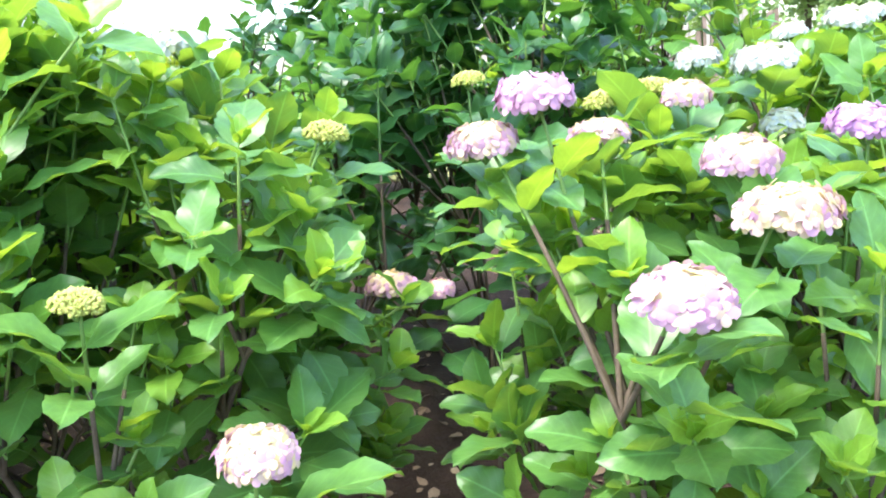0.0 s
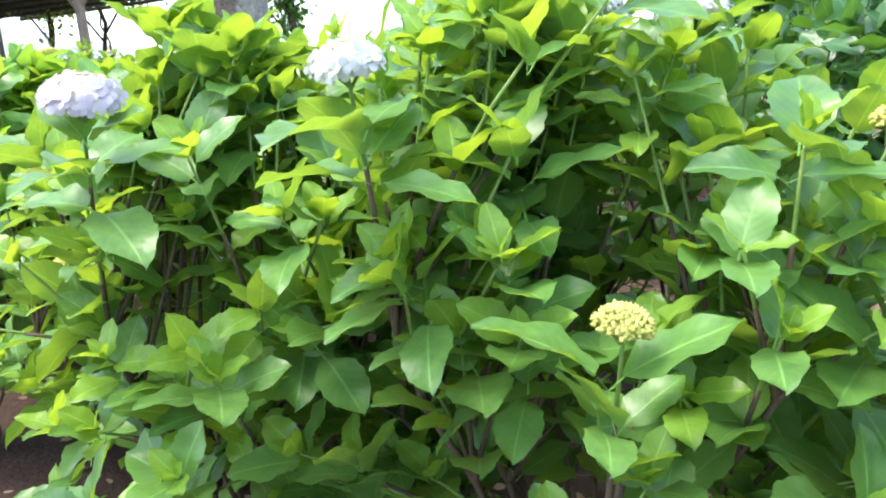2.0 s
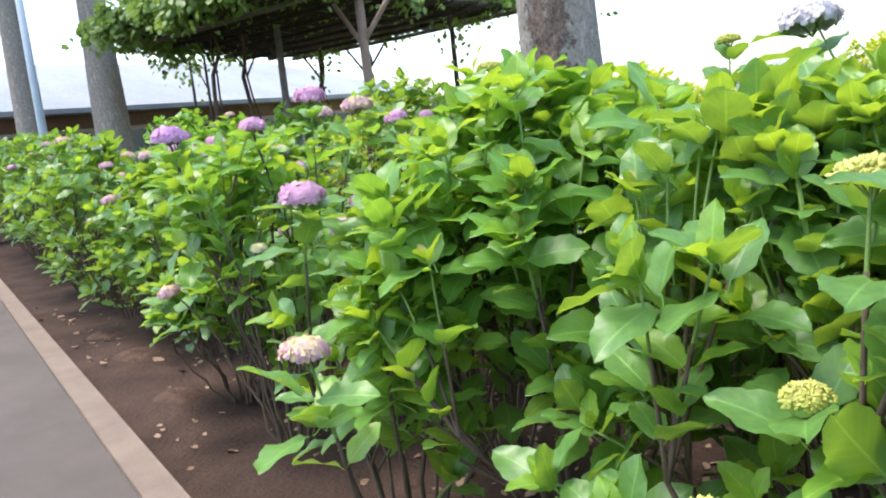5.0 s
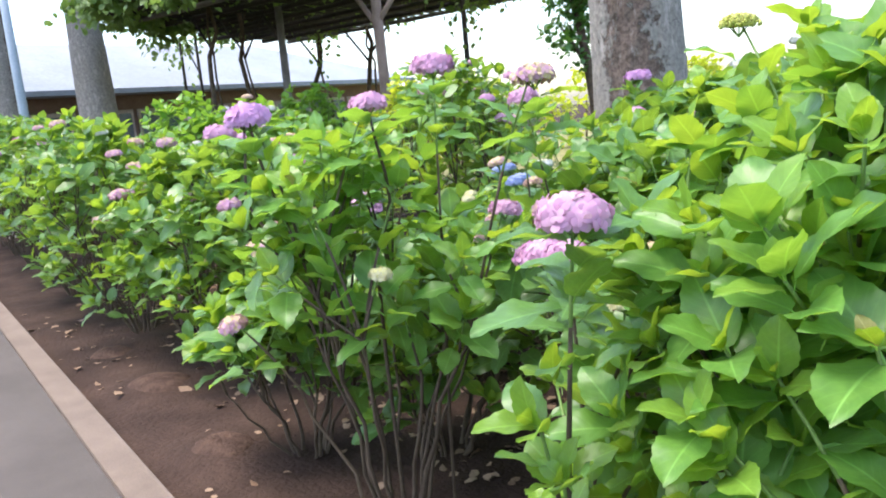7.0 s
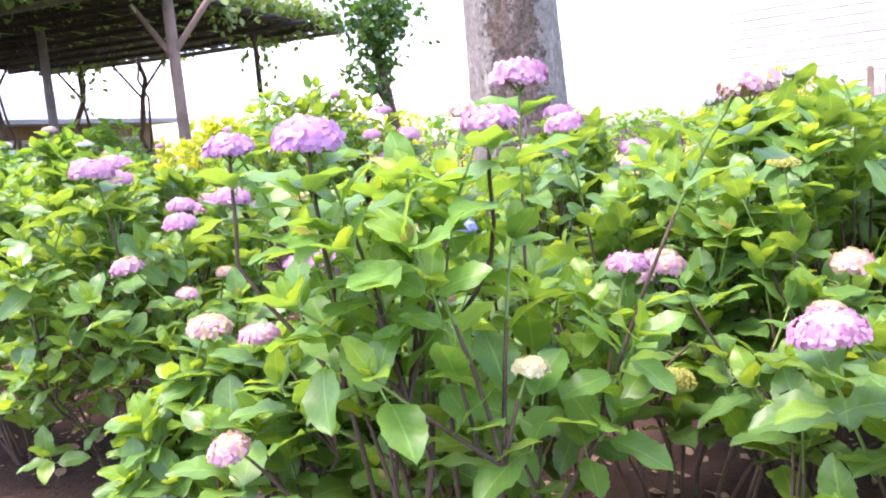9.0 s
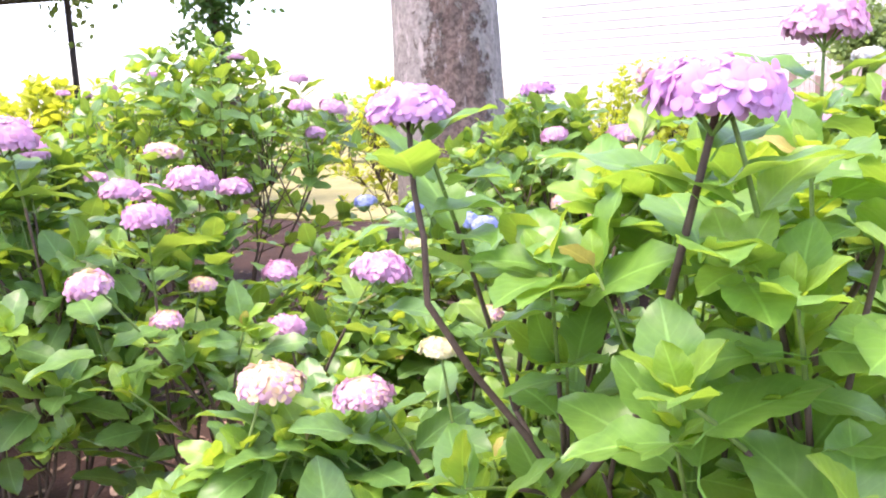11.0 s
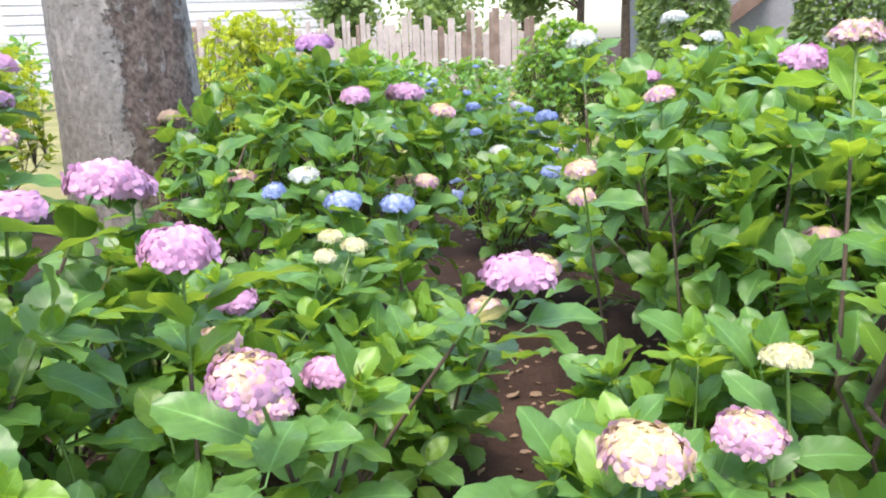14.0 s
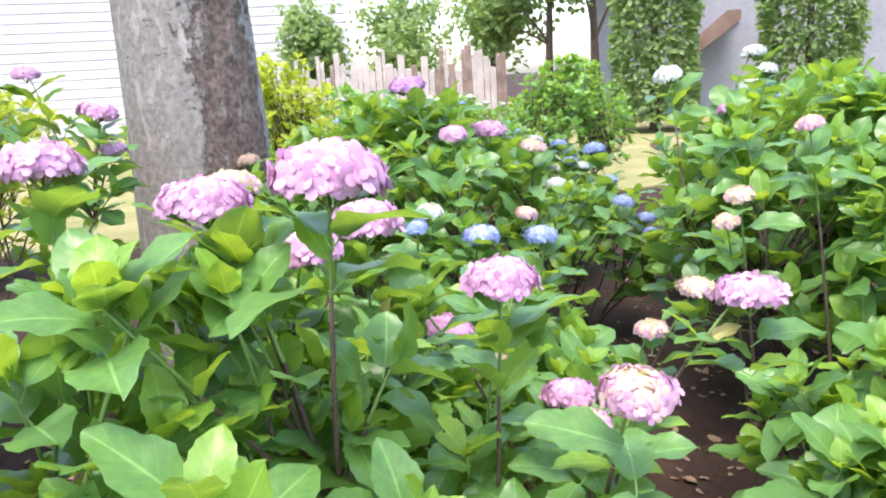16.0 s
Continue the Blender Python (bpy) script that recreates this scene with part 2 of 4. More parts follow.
# ---- leaves ----
def leaf_template(rows, cols, seed, width=0.31, teeth=0.06):
    """A leaf of length 1 along y, with stalk, fold, droop and toothed rim: vertices, quads and UVs."""
    rng = np.random.default_rng(seed)
    V, UV = [], []
    droop, fold, twist = rng.uniform(0.06, 0.26), rng.uniform(0.12, 0.3), rng.uniform(-0.12, 0.12)
    xs = np.linspace(-1, 1, cols)
    for i in range(rows + 1):
        v = i / rows
        w = width * 1.9 * (v + 0.015) ** 0.62 * (1.0 - v) ** 0.72 + 0.012 * (v < 0.02)
        w *= 1 + (teeth if i % 2 else -teeth) * (0.1 < v < 0.97)
        for x in xs:
            z = fold * abs(x) * w - droop * v * v + 0.03 * math.sin(v * 13 + x * 2) * abs(x) + twist * x * w * v * 2
            V.append((x * w, 0.14 + v * 0.86, z + 0.05))
            UV.append((0.5 + x / 2, v))
    Fs = [(i * cols + j, i * cols + j + 1, (i + 1) * cols + j + 1, (i + 1) * cols + j) for i in range(rows) for j in range(cols - 1)]
    n = len(V)
    V += [(-0.011, 0, 0), (0.011, 0, 0), (0.011, 0.16, 0.05), (-0.011, 0.16, 0.05)]
    UV += [(0.5, 0)] * 4
    Fs.append((n, n + 1, n + 2, n + 3))
    return np.array(V), np.array(Fs), np.array(UV)


LEAF_NEAR = [leaf_template(12, 5, s, 0.335 + 0.02 * (s % 3), 0.04) for s in range(6)]
LEAF_MID = [leaf_template(6, 3, s, 0.36, 0.03) for s in range(4)]
LEAF_LOW = [leaf_template(3, 3, s, 0.38, 0.0) for s in range(3)]


def leaf_mesh(name, template, mat):
    V, Fs, UV = template
    me = bpy.data.meshes.new(name)
    me.from_pydata(V.tolist(), [], Fs.tolist())
    layer = me.uv_layers.new(name="UVMap")
    layer.data.foreach_set("uv", UV[Fs.ravel()].ravel())
    me.polygons.foreach_set("use_smooth", [True] * len(Fs))
    me.materials.append(mat)
    return me


def leaves_mesh(name, templates, mats, rng, mat):
    """Many leaves in one mesh, from 4x4 matrices."""
    Vs, Fa, Ua, base = [], [], [], 0
    mats = np.array(mats)
    kinds = rng.integers(0, len(templates), len(mats))
    for k, (V, Fs, UV) in enumerate(templates):
        M = mats[kinds == k]
        if not len(M):
            continue
        W = np.einsum("mij,vj->mvi", M[:, :3, :3], V) + M[:, None, :3, 3]
        Vs.append(W.reshape(-1, 3))
        Fa.append((Fs[None] + base + (np.arange(len(M)) * len(V))[:, None, None]).reshape(-1, 4))
        Ua.append(np.tile(UV[Fs.ravel()], (len(M), 1)))
        base += len(M) * len(V)
    V, Fs, UV = np.vstack(Vs), np.vstack(Fa), np.vstack(Ua)
    me = bpy.data.meshes.new(name)
    me.vertices.add(len(V))
    me.vertices.foreach_set("co", V.ravel())
    me.loops.add(len(Fs) * 4)
    me.loops.foreach_set("vertex_index", Fs.ravel().astype(np.int32))
    me.polygons.add(len(Fs))
    me.polygons.foreach_set("loop_start", (np.arange(len(Fs)) * 4).astype(np.int32))
    me.polygons.foreach_set("use_smooth", np.ones(len(Fs), bool))
    me.update(calc_edges=True)
    layer = me.uv_layers.new(name="UVMap")
    layer.data.foreach_set("uv", UV.ravel())
    me.materials.append(mat)
    return me


def leaf_matrix(at, way, up, size):
    """A leaf's matrix: it grows from at along way, its upper face to up."""
    y = Vector(way).normalized()
    x = y.cross(Vector(up))
    x = x.normalized() if x.length > 1e-4 else y.orthogonal().normalized()
    z = x.cross(y)
    return [[x.x * size, y.x * size, z.x * size, at[0]], [x.y * size, y.y * size, z.y * size, at[1]], [x.z * size, y.z * size, z.z * size, at[2]], [0, 0, 0, 1]]


def shoot_leaves(tip, axis, rng, scale, first=0, last=4):
    """Crossed pairs of leaves down a shoot from its tip."""
    out = []
    axis = Vector(axis).normalized()
    a = axis.orthogonal().normalized()
    turn = rng.uniform(0, 6.28)
    back, spec = 0.0, [(0.06, 72, 0.0), (0.112, 58, 0.008), (0.152, 40, 0.03), (0.166, 22, 0.075), (0.155, 6, 0.135)]
    for k, (size, lift, off) in enumerate(spec[first:last]):
        for s in (0, math.pi):
            if rng.random() < 0.06:
                continue
            w = turn + k * math.pi / 2 + s + rng.normal(0, 0.2)
            rad = (Matrix.Rotation(w, 3, axis) @ a)
            el = radians(lift + rng.normal(0, 12))
            way = rad * math.cos(el) + axis * math.sin(el)
            up = axis * math.cos(el) - rad * math.sin(el) + Vector((rng.normal(0, 0.25), rng.normal(0, 0.25), 0.4))
            out.append(leaf_matrix(Vector(tip) - axis * off * scale, way, up, size * scale * rng.uniform(0.8, 1.2)))
    return out


# ---- flower heads ----
def flower_mesh(name, seed, mat, bud=False):
    """A mophead of diameter 1 with its base at the origin: a dome of four-petalled florets, or of small closed buds."""
    rng = np.random.default_rng(seed)
    V, Fs = [], []
    n = 260 if bud else 136
    for i in range(n):
        cz = 1 - (i + 0.5) / n * (1.15 if bud else 1.28)
        ph = i * 2.39996 + rng.normal(0, 0.12)
        sr = math.sqrt(max(0, 1 - cz * cz))
        nrm = Vector((sr * math.cos(ph), sr * math.sin(ph), cz))
        grow = 1 + rng.normal(0, 0.04) + 0.07 * math.sin(ph * 2 + seed) * sr + 0.06 * math.sin(ph * 5 + seed * 2) * sr
        p = Vector((nrm.x * 0.43 * grow, nrm.y * 0.43 * grow, 0.2 + nrm.z * (0.25 if bud else 0.235) * grow))
        nrm = (Vector((nrm.x, nrm.y, nrm.z * 0.9 + 0.2)).normalized() + Vector(rng.normal(0, 0.17, 3))).normalized()
        a = nrm.orthogonal().normalized()
        b = nrm.cross(a)
        if bud:
            r = rng.uniform(0.036, 0.056)
            k = len(V)
            V += [p + nrm * r * 1.4, p + a * r, p + b * r, p - a * r, p - b * r, p - nrm * r]
            Fs += [(k, k + 1, k + 2), (k, k + 2, k + 3), (k, k + 3, k + 4), (k, k + 4, k + 1)]
            Fs += [(k + 5, k + 2, k + 1), (k + 5, k + 3, k + 2), (k + 5, k + 4, k + 3), (k + 5, k + 1, k + 4)]
            continue
        t0, size = rng.uniform(0, 6.28), rng.uniform(0.092, 0.122)
        for q in range(4):
            w = t0 + q * math.pi / 2
            d = a * math.cos(w) + b * math.sin(w)
            e = nrm.cross(d)
            cup = rng.uniform(-0.25, 0.35)
            k = len(V)
            V += [p + d * size * x + e * size * y + nrm * size * (cup * x * x + z) for x, y, z in ((0.02, 0, -0.05), (0.38, -0.42, 0.02), (0.82, -0.46, 0.0), (1.08, -0.15, -0.08), (1.08, 0.17, -0.06), (0.8, 0.48, 0.0), (0.38, 0.42, 0.02))]
            V.append(p + d * size * 0.6 + nrm * size * (cup * 0.36 + 0.09))
            c = k + 7
            Fs += [(c, k + j, k + (j + 1) % 7) for j in range(7)]
    # added smooth backing dome: gaps between florets show petal colour, not dark shade
    rings, sides = 6, 18
    k = len(V)
    for i in range(rings + 1):
        a = math.pi * 0.56 * i / rings
        for j in range(sides):
            w, q = 2 * math.pi * j / sides, 0.86 + rng.normal(0, 0.02)
            V.append(Vector((math.sin(a) * math.cos(w) * 0.43 * q, math.sin(a) * math.sin(w) * 0.43 * q, 0.2 + math.cos(a) * 0.235 * q)))
    Fs += [(k + i * sides + j, k + i * sides + (j + 1) % sides, k + (i + 1) * sides + (j + 1) % sides, k + (i + 1) * sides + j) for i in range(rings) for j in range(sides)]
    me = bpy.data.meshes.new(name)
    me.from_pydata([tuple(v) for v in V], [], Fs)
    me.materials.append(mat)
    me.polygons.foreach_set("use_smooth", [True] * len(me.polygons))
    return me


HEADS = {c: [flower_mesh("flower_head", 10 + s, m, c == "y") for s in range(3)] for c, m in PETAL.items()}
HEAD_LABEL = {"p": "pink mophead flower", "q": "pink mophead with a cream heart", "v": "violet-pink mophead flower", "w": "creamy white mophead flower", "c": "pale creamy yellow mophead flower", "l": "pale lavender mophead flower", "b": "blue mophead flower", "t": "faded tan mophead flower", "y": "yellow-green unopened flower bud cluster"}

# ---- ground, path ----
KERB_O, KERB_A = Vector((0, 0.64, 0)), math.atan2(0.321, -0.947)
ALONG, INTO = Vector((math.cos(KERB_A), math.sin(KERB_A), 0)), Vector((0.321, 0.947, 0))


def bed(s, d, z=0.0):
    """A place s metres along the kerb and d metres into the bed."""
    p = KERB_O + ALONG * s + INTO * d
    return Vector((p.x, p.y, z))


def height(s, d):
    """The soil's height: lumpy, with low heaps near the kerb."""
    if d < 0.02 or not (-8 < s < 22 and d < 16):
        return 0.0
    z = 0.025 * noise.noise((s * 1.7, d * 1.7, 0)) + 0.012 * noise.noise((s * 6, d * 6, 3)) + 0.006 * noise.noise((s * 17, d * 17, 5))
    for hs, hd, hr, hh in ((6.73, 0.36, 0.3, 0.03), (8.1, 0.41, 0.34, 0.04), (9.3, 0.4, 0.3, 0.03)):
        z += hh * math.exp(-((s - hs) ** 2 + (d - hd) ** 2) / (hr * hr))
    return z * min(1.0, (d - 0.02) * 5)


def build_ground():
    ss = [-2000, -300, -60, -20, -8] + [-7.9 + 0.09 * i for i in range(330)] + [24, 30, 60, 300, 2000]
    ds = [-2000, -300, -60, -20, -6, -1.2, -0.4, 0.0] + [0.05 + 0.07 * i for i in range(150)] + [11, 13, 16, 30, 80, 300, 2000]
    V, Fs = [], []
    for s in ss:
        for d in ds:
            V.append(tuple(bed(s, d, height(s, d) - (0.06 if d < 0 else 0.0))))
    n = len(ds)
    Fs = [(i * n + j, i * n + j + 1, (i + 1) * n + j + 1, (i + 1) * n + j) for i in range(len(ss) - 1) for j in range(n - 1)]
    me = bpy.data.meshes.new("ground")
    me.from_pydata(V, [], [f[::-1] for f in Fs])
    me.update()
    g = link_mesh("ground", me, SOIL, smooth=True)
    if me.polygons[0].normal.z < 0:
        me.flip_normals()
    tagged(g, "dark reddish-brown bare garden soil, lumpy and dry", "soil", kind="structure")
    m = Matrix.Translation(KERB_O) @ Matrix.Rotation(KERB_A, 4, "Z")
    # in this frame x runs along the kerb; the path lies on its positive y side
    side = 1 if (m.to_3x3() @ Vector((0, 1, 0))).dot(INTO) < 0 else -1
    bm = bmesh.new()
    lo, hi = sorted((side * 0.17, side * 3.4))
    box(bm, (-30, lo, -0.05), (60, hi, 0.012), m)
    tagged(part("path", bm, PATHWAY), "grey-brown asphalt footpath beside the flower bed", "path", kind="structure")
    bm = bmesh.new()
    lo, hi = sorted((side * 0.0, side * 0.168))
    box(bm, (-30, lo, -0.05), (60, hi, 0.022), m, 0.008)
    tagged(part("kerb", bm, KERB), "low tan concrete kerb edging the path", "kerb", kind="structure")

    bm = bmesh.new()
    box(bm, (-12, -45, -0.02), (40, -9.4, 0.03), m) if side > 0 else box(bm, (-12, 9.4, -0.02), (40, 45, 0.03), m)
    tagged(part("lawn", bm, LAWN), "worn pale lawn and bare ground behind the bushes", "lawn", kind="structure")


build_ground()


def soil_heap(s, d, r, tall, seed):
    """A low heap of dry crumbs, pushed up at the bed's edge."""
    p = bed(s, d, height(s, d))
    rings, sides, V = 9, 28, []
    for i in range(rings + 1):
        q = i / rings
        for j in range(sides):
            w = 2 * math.pi * j / sides
            rr = r * q * (1 + 0.2 * noise.noise((math.cos(w) * 1.4, math.sin(w) * 1.4, seed)))
            V.append((rr * math.cos(w) * 1.25, rr * math.sin(w), tall * (1 - q * q) ** 1.3 - 0.03 * q ** 6 + 0.014 * noise.noise((rr * 45 * math.cos(w) + seed, rr * 45 * math.sin(w), 1)) * (1 - q * q)))
    Fs = [(i * sides + j, (i + 1) * sides + j, (i + 1) * sides + (j + 1) % sides, i * sides + (j + 1) % sides) for i in range(rings) for j in range(sides)]
    me = bpy.data.meshes.new("soil_mound")
    me.from_pydata(V, [], Fs)
    ob = link_mesh("soil_mound", me, HEAP, smooth=True)
    ob.matrix_world = Matrix.Translation(p) @ Matrix.Rotation(KERB_A, 4, "Z")
    tagged(ob, "low mound of dry tan crumbly soil beside the kerb", "soil mound", "soil mounds along the kerb")


for n, (s, d, r, tall) in enumerate(((6.73, 0.36, 0.16, 0.022), (8.1, 0.41, 0.2, 0.032), (9.3, 0.4, 0.16, 0.022))):
    soil_heap(s, d, r, tall, 90 + n)


def litter():
    rng = np.random.default_rng(5)
    mats = []
    for _ in range(4200):
        s, d = rng.uniform(-2, 12), abs(rng.normal(0, 2.6)) + 0.06
        if d > 8 or (d < 0.95 and rng.random() < 0.84):
            continue
        p = bed(s, d, 0)
        w = rng.uniform(0, 6.28)
        mats.append(leaf_matrix((p.x, p.y, height(s, d) + 0.006), (math.cos(w), math.sin(w), rng.normal(0.05, 0.1)), (rng.normal(0, 0.3), rng.normal(0, 0.3), 1 if rng.random() < 0.6 else -1), rng.uniform(0.025, 0.075) * (1.5 if rng.random() < 0.15 else 1.0)))
    ob = link_mesh("leaf_litter", leaves_mesh("leaf_litter", LEAF_MID, mats, rng, LITTER), None)
    tagged(ob, "scattered dry brown fallen leaves on the soil", "leaf litter", kind="stuff")


litter()


# ---- hydrangeas ----
PLANS = []


def hydrangea(*given, **more):
    PLANS.append((given, more))


def grow(heads, base, radius, tall, flowers, shoots, seed, detail=2, mat=None, label="", lowest=0.25, scale=1.06, loose=0, stems=11, cat="hydrangea", blooms=0, hues="p", canes=()):
    """A bush: woody stems from one foot, green shoots with crossed leaf pairs, and flower heads (x, y, z, diameter, colour)."""
    rng = np.random.default_rng(seed)
    mat = mat or LEAF
    foot = Vector((base[0], base[1], 0))
    rel = foot - KERB_O
    foot.z = height(rel.dot(ALONG), rel.dot(INTO)) - 0.02
    e = root("hydrangea_bush" if cat == "hydrangea" else "shrub", foot, label, cat, "hydrangeas of the bed" if cat == "hydrangea" else "")
    knots = []
    for k in range(stems):
        w = k * 6.283 / stems + rng.normal(0, 0.25)
        out = radius * rng.uniform(0.3, 0.9)
        top = Vector((math.cos(w) * out, math.sin(w) * out, tall * rng.uniform(0.36, 0.64)))
        start = Vector((math.cos(w) * 0.07, math.sin(w) * 0.07, 0))
        pts = curve(start, top, rng.uniform(-0.1, 0.3), 6)
        pts = [p + Vector((rng.normal(0, 0.012), rng.normal(0, 0.012), 0)) * (0 < i < 6) for i, p in enumerate(pts)]
        r0 = rng.uniform(0.007, 0.0115)
        tubes("stem", [(pts, [r0 * (1 - 0.4 * i / 6) for i in range(7)])], WOOD, e, 6)
        knots += pts[2:]
    for way in canes:
        pts = [Vector(p) - foot + Vector((0, 0, 0 if p[2] else foot.z)) for p in way]
        pts = [a.lerp(b, t) + Vector(rng.normal(0, 0.006, 3)) for a, b in zip(pts, pts[1:]) for t in (0, 0.33, 0.67)] + [pts[-1]]
        tubes("stem", [(pts, [0.0085 - 0.0042 * i / len(pts) for i in range(len(pts))])], WOOD, e, 7)
    lines, woody, mats = [], [], []
    flowers = list(flowers)
    for k in range(blooms):
        w, q = rng.uniform(0, 6.283), rng.uniform(0.2, 1.0)
        z = tall * (1.03 - 0.32 * q * q) * rng.uniform(0.93, 1.02)
        flowers.append((foot.x + math.cos(w) * radius * q, foot.y + math.sin(w) * radius * q, z, rng.uniform(0.09, 0.15), hues[rng.integers(0, len(hues))]))
    tips = []
    for f in flowers:
        p = Vector(f[:3]) - foot
        ax = Vector((p.x * 0.16, p.y * 0.16, 1)) + Vector((rng.normal(0, 0.07), rng.normal(0, 0.07), 0))
        tips.append((p, ax, f))
    for i in range(int(shoots * (1.25 if detail > 1 else 1.1))):
        w = rng.uniform(0, 6.283)
        u = rng.random() ** 0.62
        z = tall * (lowest + (1 - lowest) * u)
        q = (z / tall - 0.5) / 0.56
        rr = radius * math.sqrt(max(0.05, 1 - q * q)) * rng.uniform(0.62, 1.05) if rng.random() < 0.8 else radius * rng.uniform(0, 0.6)
        if u > 0.85:
            rr *= rng.uniform(0.2, 1)
        p = Vector((math.cos(w) * rr, math.sin(w) * rr, z * rng.uniform(0.93, 1.0)))
        g = p + foot - KERB_O
        if g.dot(INTO) < 0.05 + 0.1 * rng.random():
            continue
        if any((p.xy - t[0].xy).length < 0.2 and p.z > t[0].z - 0.09 for t in tips[: len(flowers)]):
            continue
        ax = Vector((math.cos(w) * rr / radius * 0.75, math.sin(w) * rr / radius * 0.75, 1)) + Vector((rng.normal(0, 0.16), rng.normal(0, 0.16), 0))
        tips.append((p, ax, None))
    used = [0] * len(knots)
    for p, ax, f in tips:
        ax = ax.normalized()
        down = p - ax * (0.16 if f else 0.1)
        pick = min(range(len(knots)), key=lambda i: (knots[i] - down).length + 0.05 * used[i] + (2 if knots[i].z > p.z - 0.05 else 0))
        used[pick] += 1
        near = knots[pick]
        start = near if near.z < p.z else Vector((p.x * 0.3, p.y * 0.3, max(0.05, p.z * 0.4)))
        if f and (near.xy - p.xy).length > 0.4:
            start = Vector((p.x * 0.72, p.y * 0.72, 0.0))
            woody.append((curve(start, start.lerp(down, 0.5), 0.25, 3), [0.0075, 0.007, 0.0065, 0.006]))
            start = start.lerp(down, 0.5)
        tip = p + (ax * f[3] * 0.12 if f else Vector())
        way = curve(start, tip, rng.uniform(-0.15, 0.15), 5, 0.6)
        woody.append((way[:4], [0.0062, 0.0056, 0.005, 0.0044]))
        lines.append((way[3:], [0.0042, 0.0036, 0.003]))
        bare = 0.19 if f else 0.22
        long = (tip - start).length
        while bare < long * 0.9:
            g = 1 - bare / long
            i = min(4, int(g * 5))
            spot = way[i].lerp(way[i + 1], g * 5 - i)
            if rng.random() < (0.8 if bare < 0.36 else 0.28):
                mats += shoot_leaves(spot, (way[i + 1] - way[i]) + Vector((0, 0, 0.2)), rng, scale * rng.uniform(0.75, 1.05), 2, 3)
            bare += rng.uniform(0.08, 0.14)
        if f:
            drop = rng.uniform(0.035, 0.07) if f[4] != "y" else 0.02
            mats += shoot_leaves(p - ax * drop, ax, rng, scale * rng.uniform(0.95, 1.15), 2, 5)
            if f[4] == "y":
                mats += shoot_leaves(p - ax * 0.05, ax, rng, scale, 1, 2)
            me = HEADS[f[4]][rng.integers(0, 3)]
            size = f[3] * (1.1 if f[4] == "y" else 1.0)
            h = link_mesh("flower_head", me, None, e, HEAD_LABEL[f[4]])
            lean = ax.to_track_quat("Z", "Y").to_matrix().to_4x4()
            h.matrix_local = Matrix.Translation(p - ax * f[3] * 0.26) @ lean @ Matrix.Rotation(rng.uniform(0, 6.28), 4, "Z") @ Matrix.Diagonal((size, size, size * rng.uniform(0.92, 1.1), 1))
            for k in range(5):
                w = k * 1.257
                lines.append(([p - ax * f[3] * 0.35, p + Vector((math.cos(w), math.sin(w), 0)) * f[3] * 0.26 - ax * f[3] * 0.06], [0.0028, 0.0016]))
        else:
            mats += shoot_leaves(p, ax, rng, scale * rng.uniform(0.8, 1.12), 0, int(rng.integers(3, 6)))
    clear = [(Vector(h[:3]) - foot, h[3]) for h in heads if (Vector((h[0], h[1], 0)) - foot).length < radius + 0.6]
    if clear:
        kept = []
        for m in mats:
            c = Vector((m[0][3] + m[0][1] * 0.55, m[1][3] + m[1][1] * 0.55, m[2][3] + m[2][1] * 0.55))
            if not any((c.xy - h.xy).length < d * 0.6 + 0.03 and h.z - 0.03 < c.z < h.z + 0.35 for h, d in clear):
                kept.append(m)
        mats = kept
    tubes("old_wood", woody, WOOD, e, 5 if detail > 1 else 4)["kind"] = "stuff"
    tubes("branching", lines, STEM, e, 5 if detail > 1 else 4)["kind"] = "stuff"
    young_size = 0.128 * scale
    if loose:
        order = sorted(range(len(mats)), key=lambda i: (Vector((mats[i][0][3], mats[i][1][3], 0))).dot(INTO) - 0.5 * mats[i][2][3])
        own, mats = [mats[i] for i in order[:loose]], [mats[i] for i in order[loose:]]
        shared = SHARED_LEAVES[mat.name]
        old, tip_leaf = SHARED_LEAVES[LEAF_OLD.name], SHARED_LEAVES[LEAF_TIP.name]
        for m in own:
            worn = rng.random() < 0.05 and Matrix(m).to_scale().x < 0.11
            young = mat is not LEAF_SHADE and not worn and Matrix(m).to_scale().x < young_size
            me = old[0] if worn else (tip_leaf if young else shared)[rng.integers(0, len(shared))]
            ob = new("leaf", me)
            ob.parent = e
            ob.matrix_local = Matrix(m)
    if detail and mat in (LEAF, LEAF_YOUNG):
        sizes = np.linalg.norm(np.array(mats)[:, :3, 0], axis=1)
        small = [m for m, z in zip(mats, sizes) if z < young_size]
        mats = [m for m, z in zip(mats, sizes) if z >= young_size]
        link_mesh("young_foliage", leaves_mesh("young_foliage", (LEAF_LOW, LEAF_MID, LEAF_NEAR)[detail], small, rng, LEAF_TIP), None, e, "yellow-green young leaves")["kind"] = "stuff"
    fo = link_mesh("foliage", leaves_mesh("foliage", (LEAF_LOW, LEAF_MID, LEAF_NEAR)[detail], mats, rng, mat), None, e)
    fo["kind"] = "stuff"
    return e


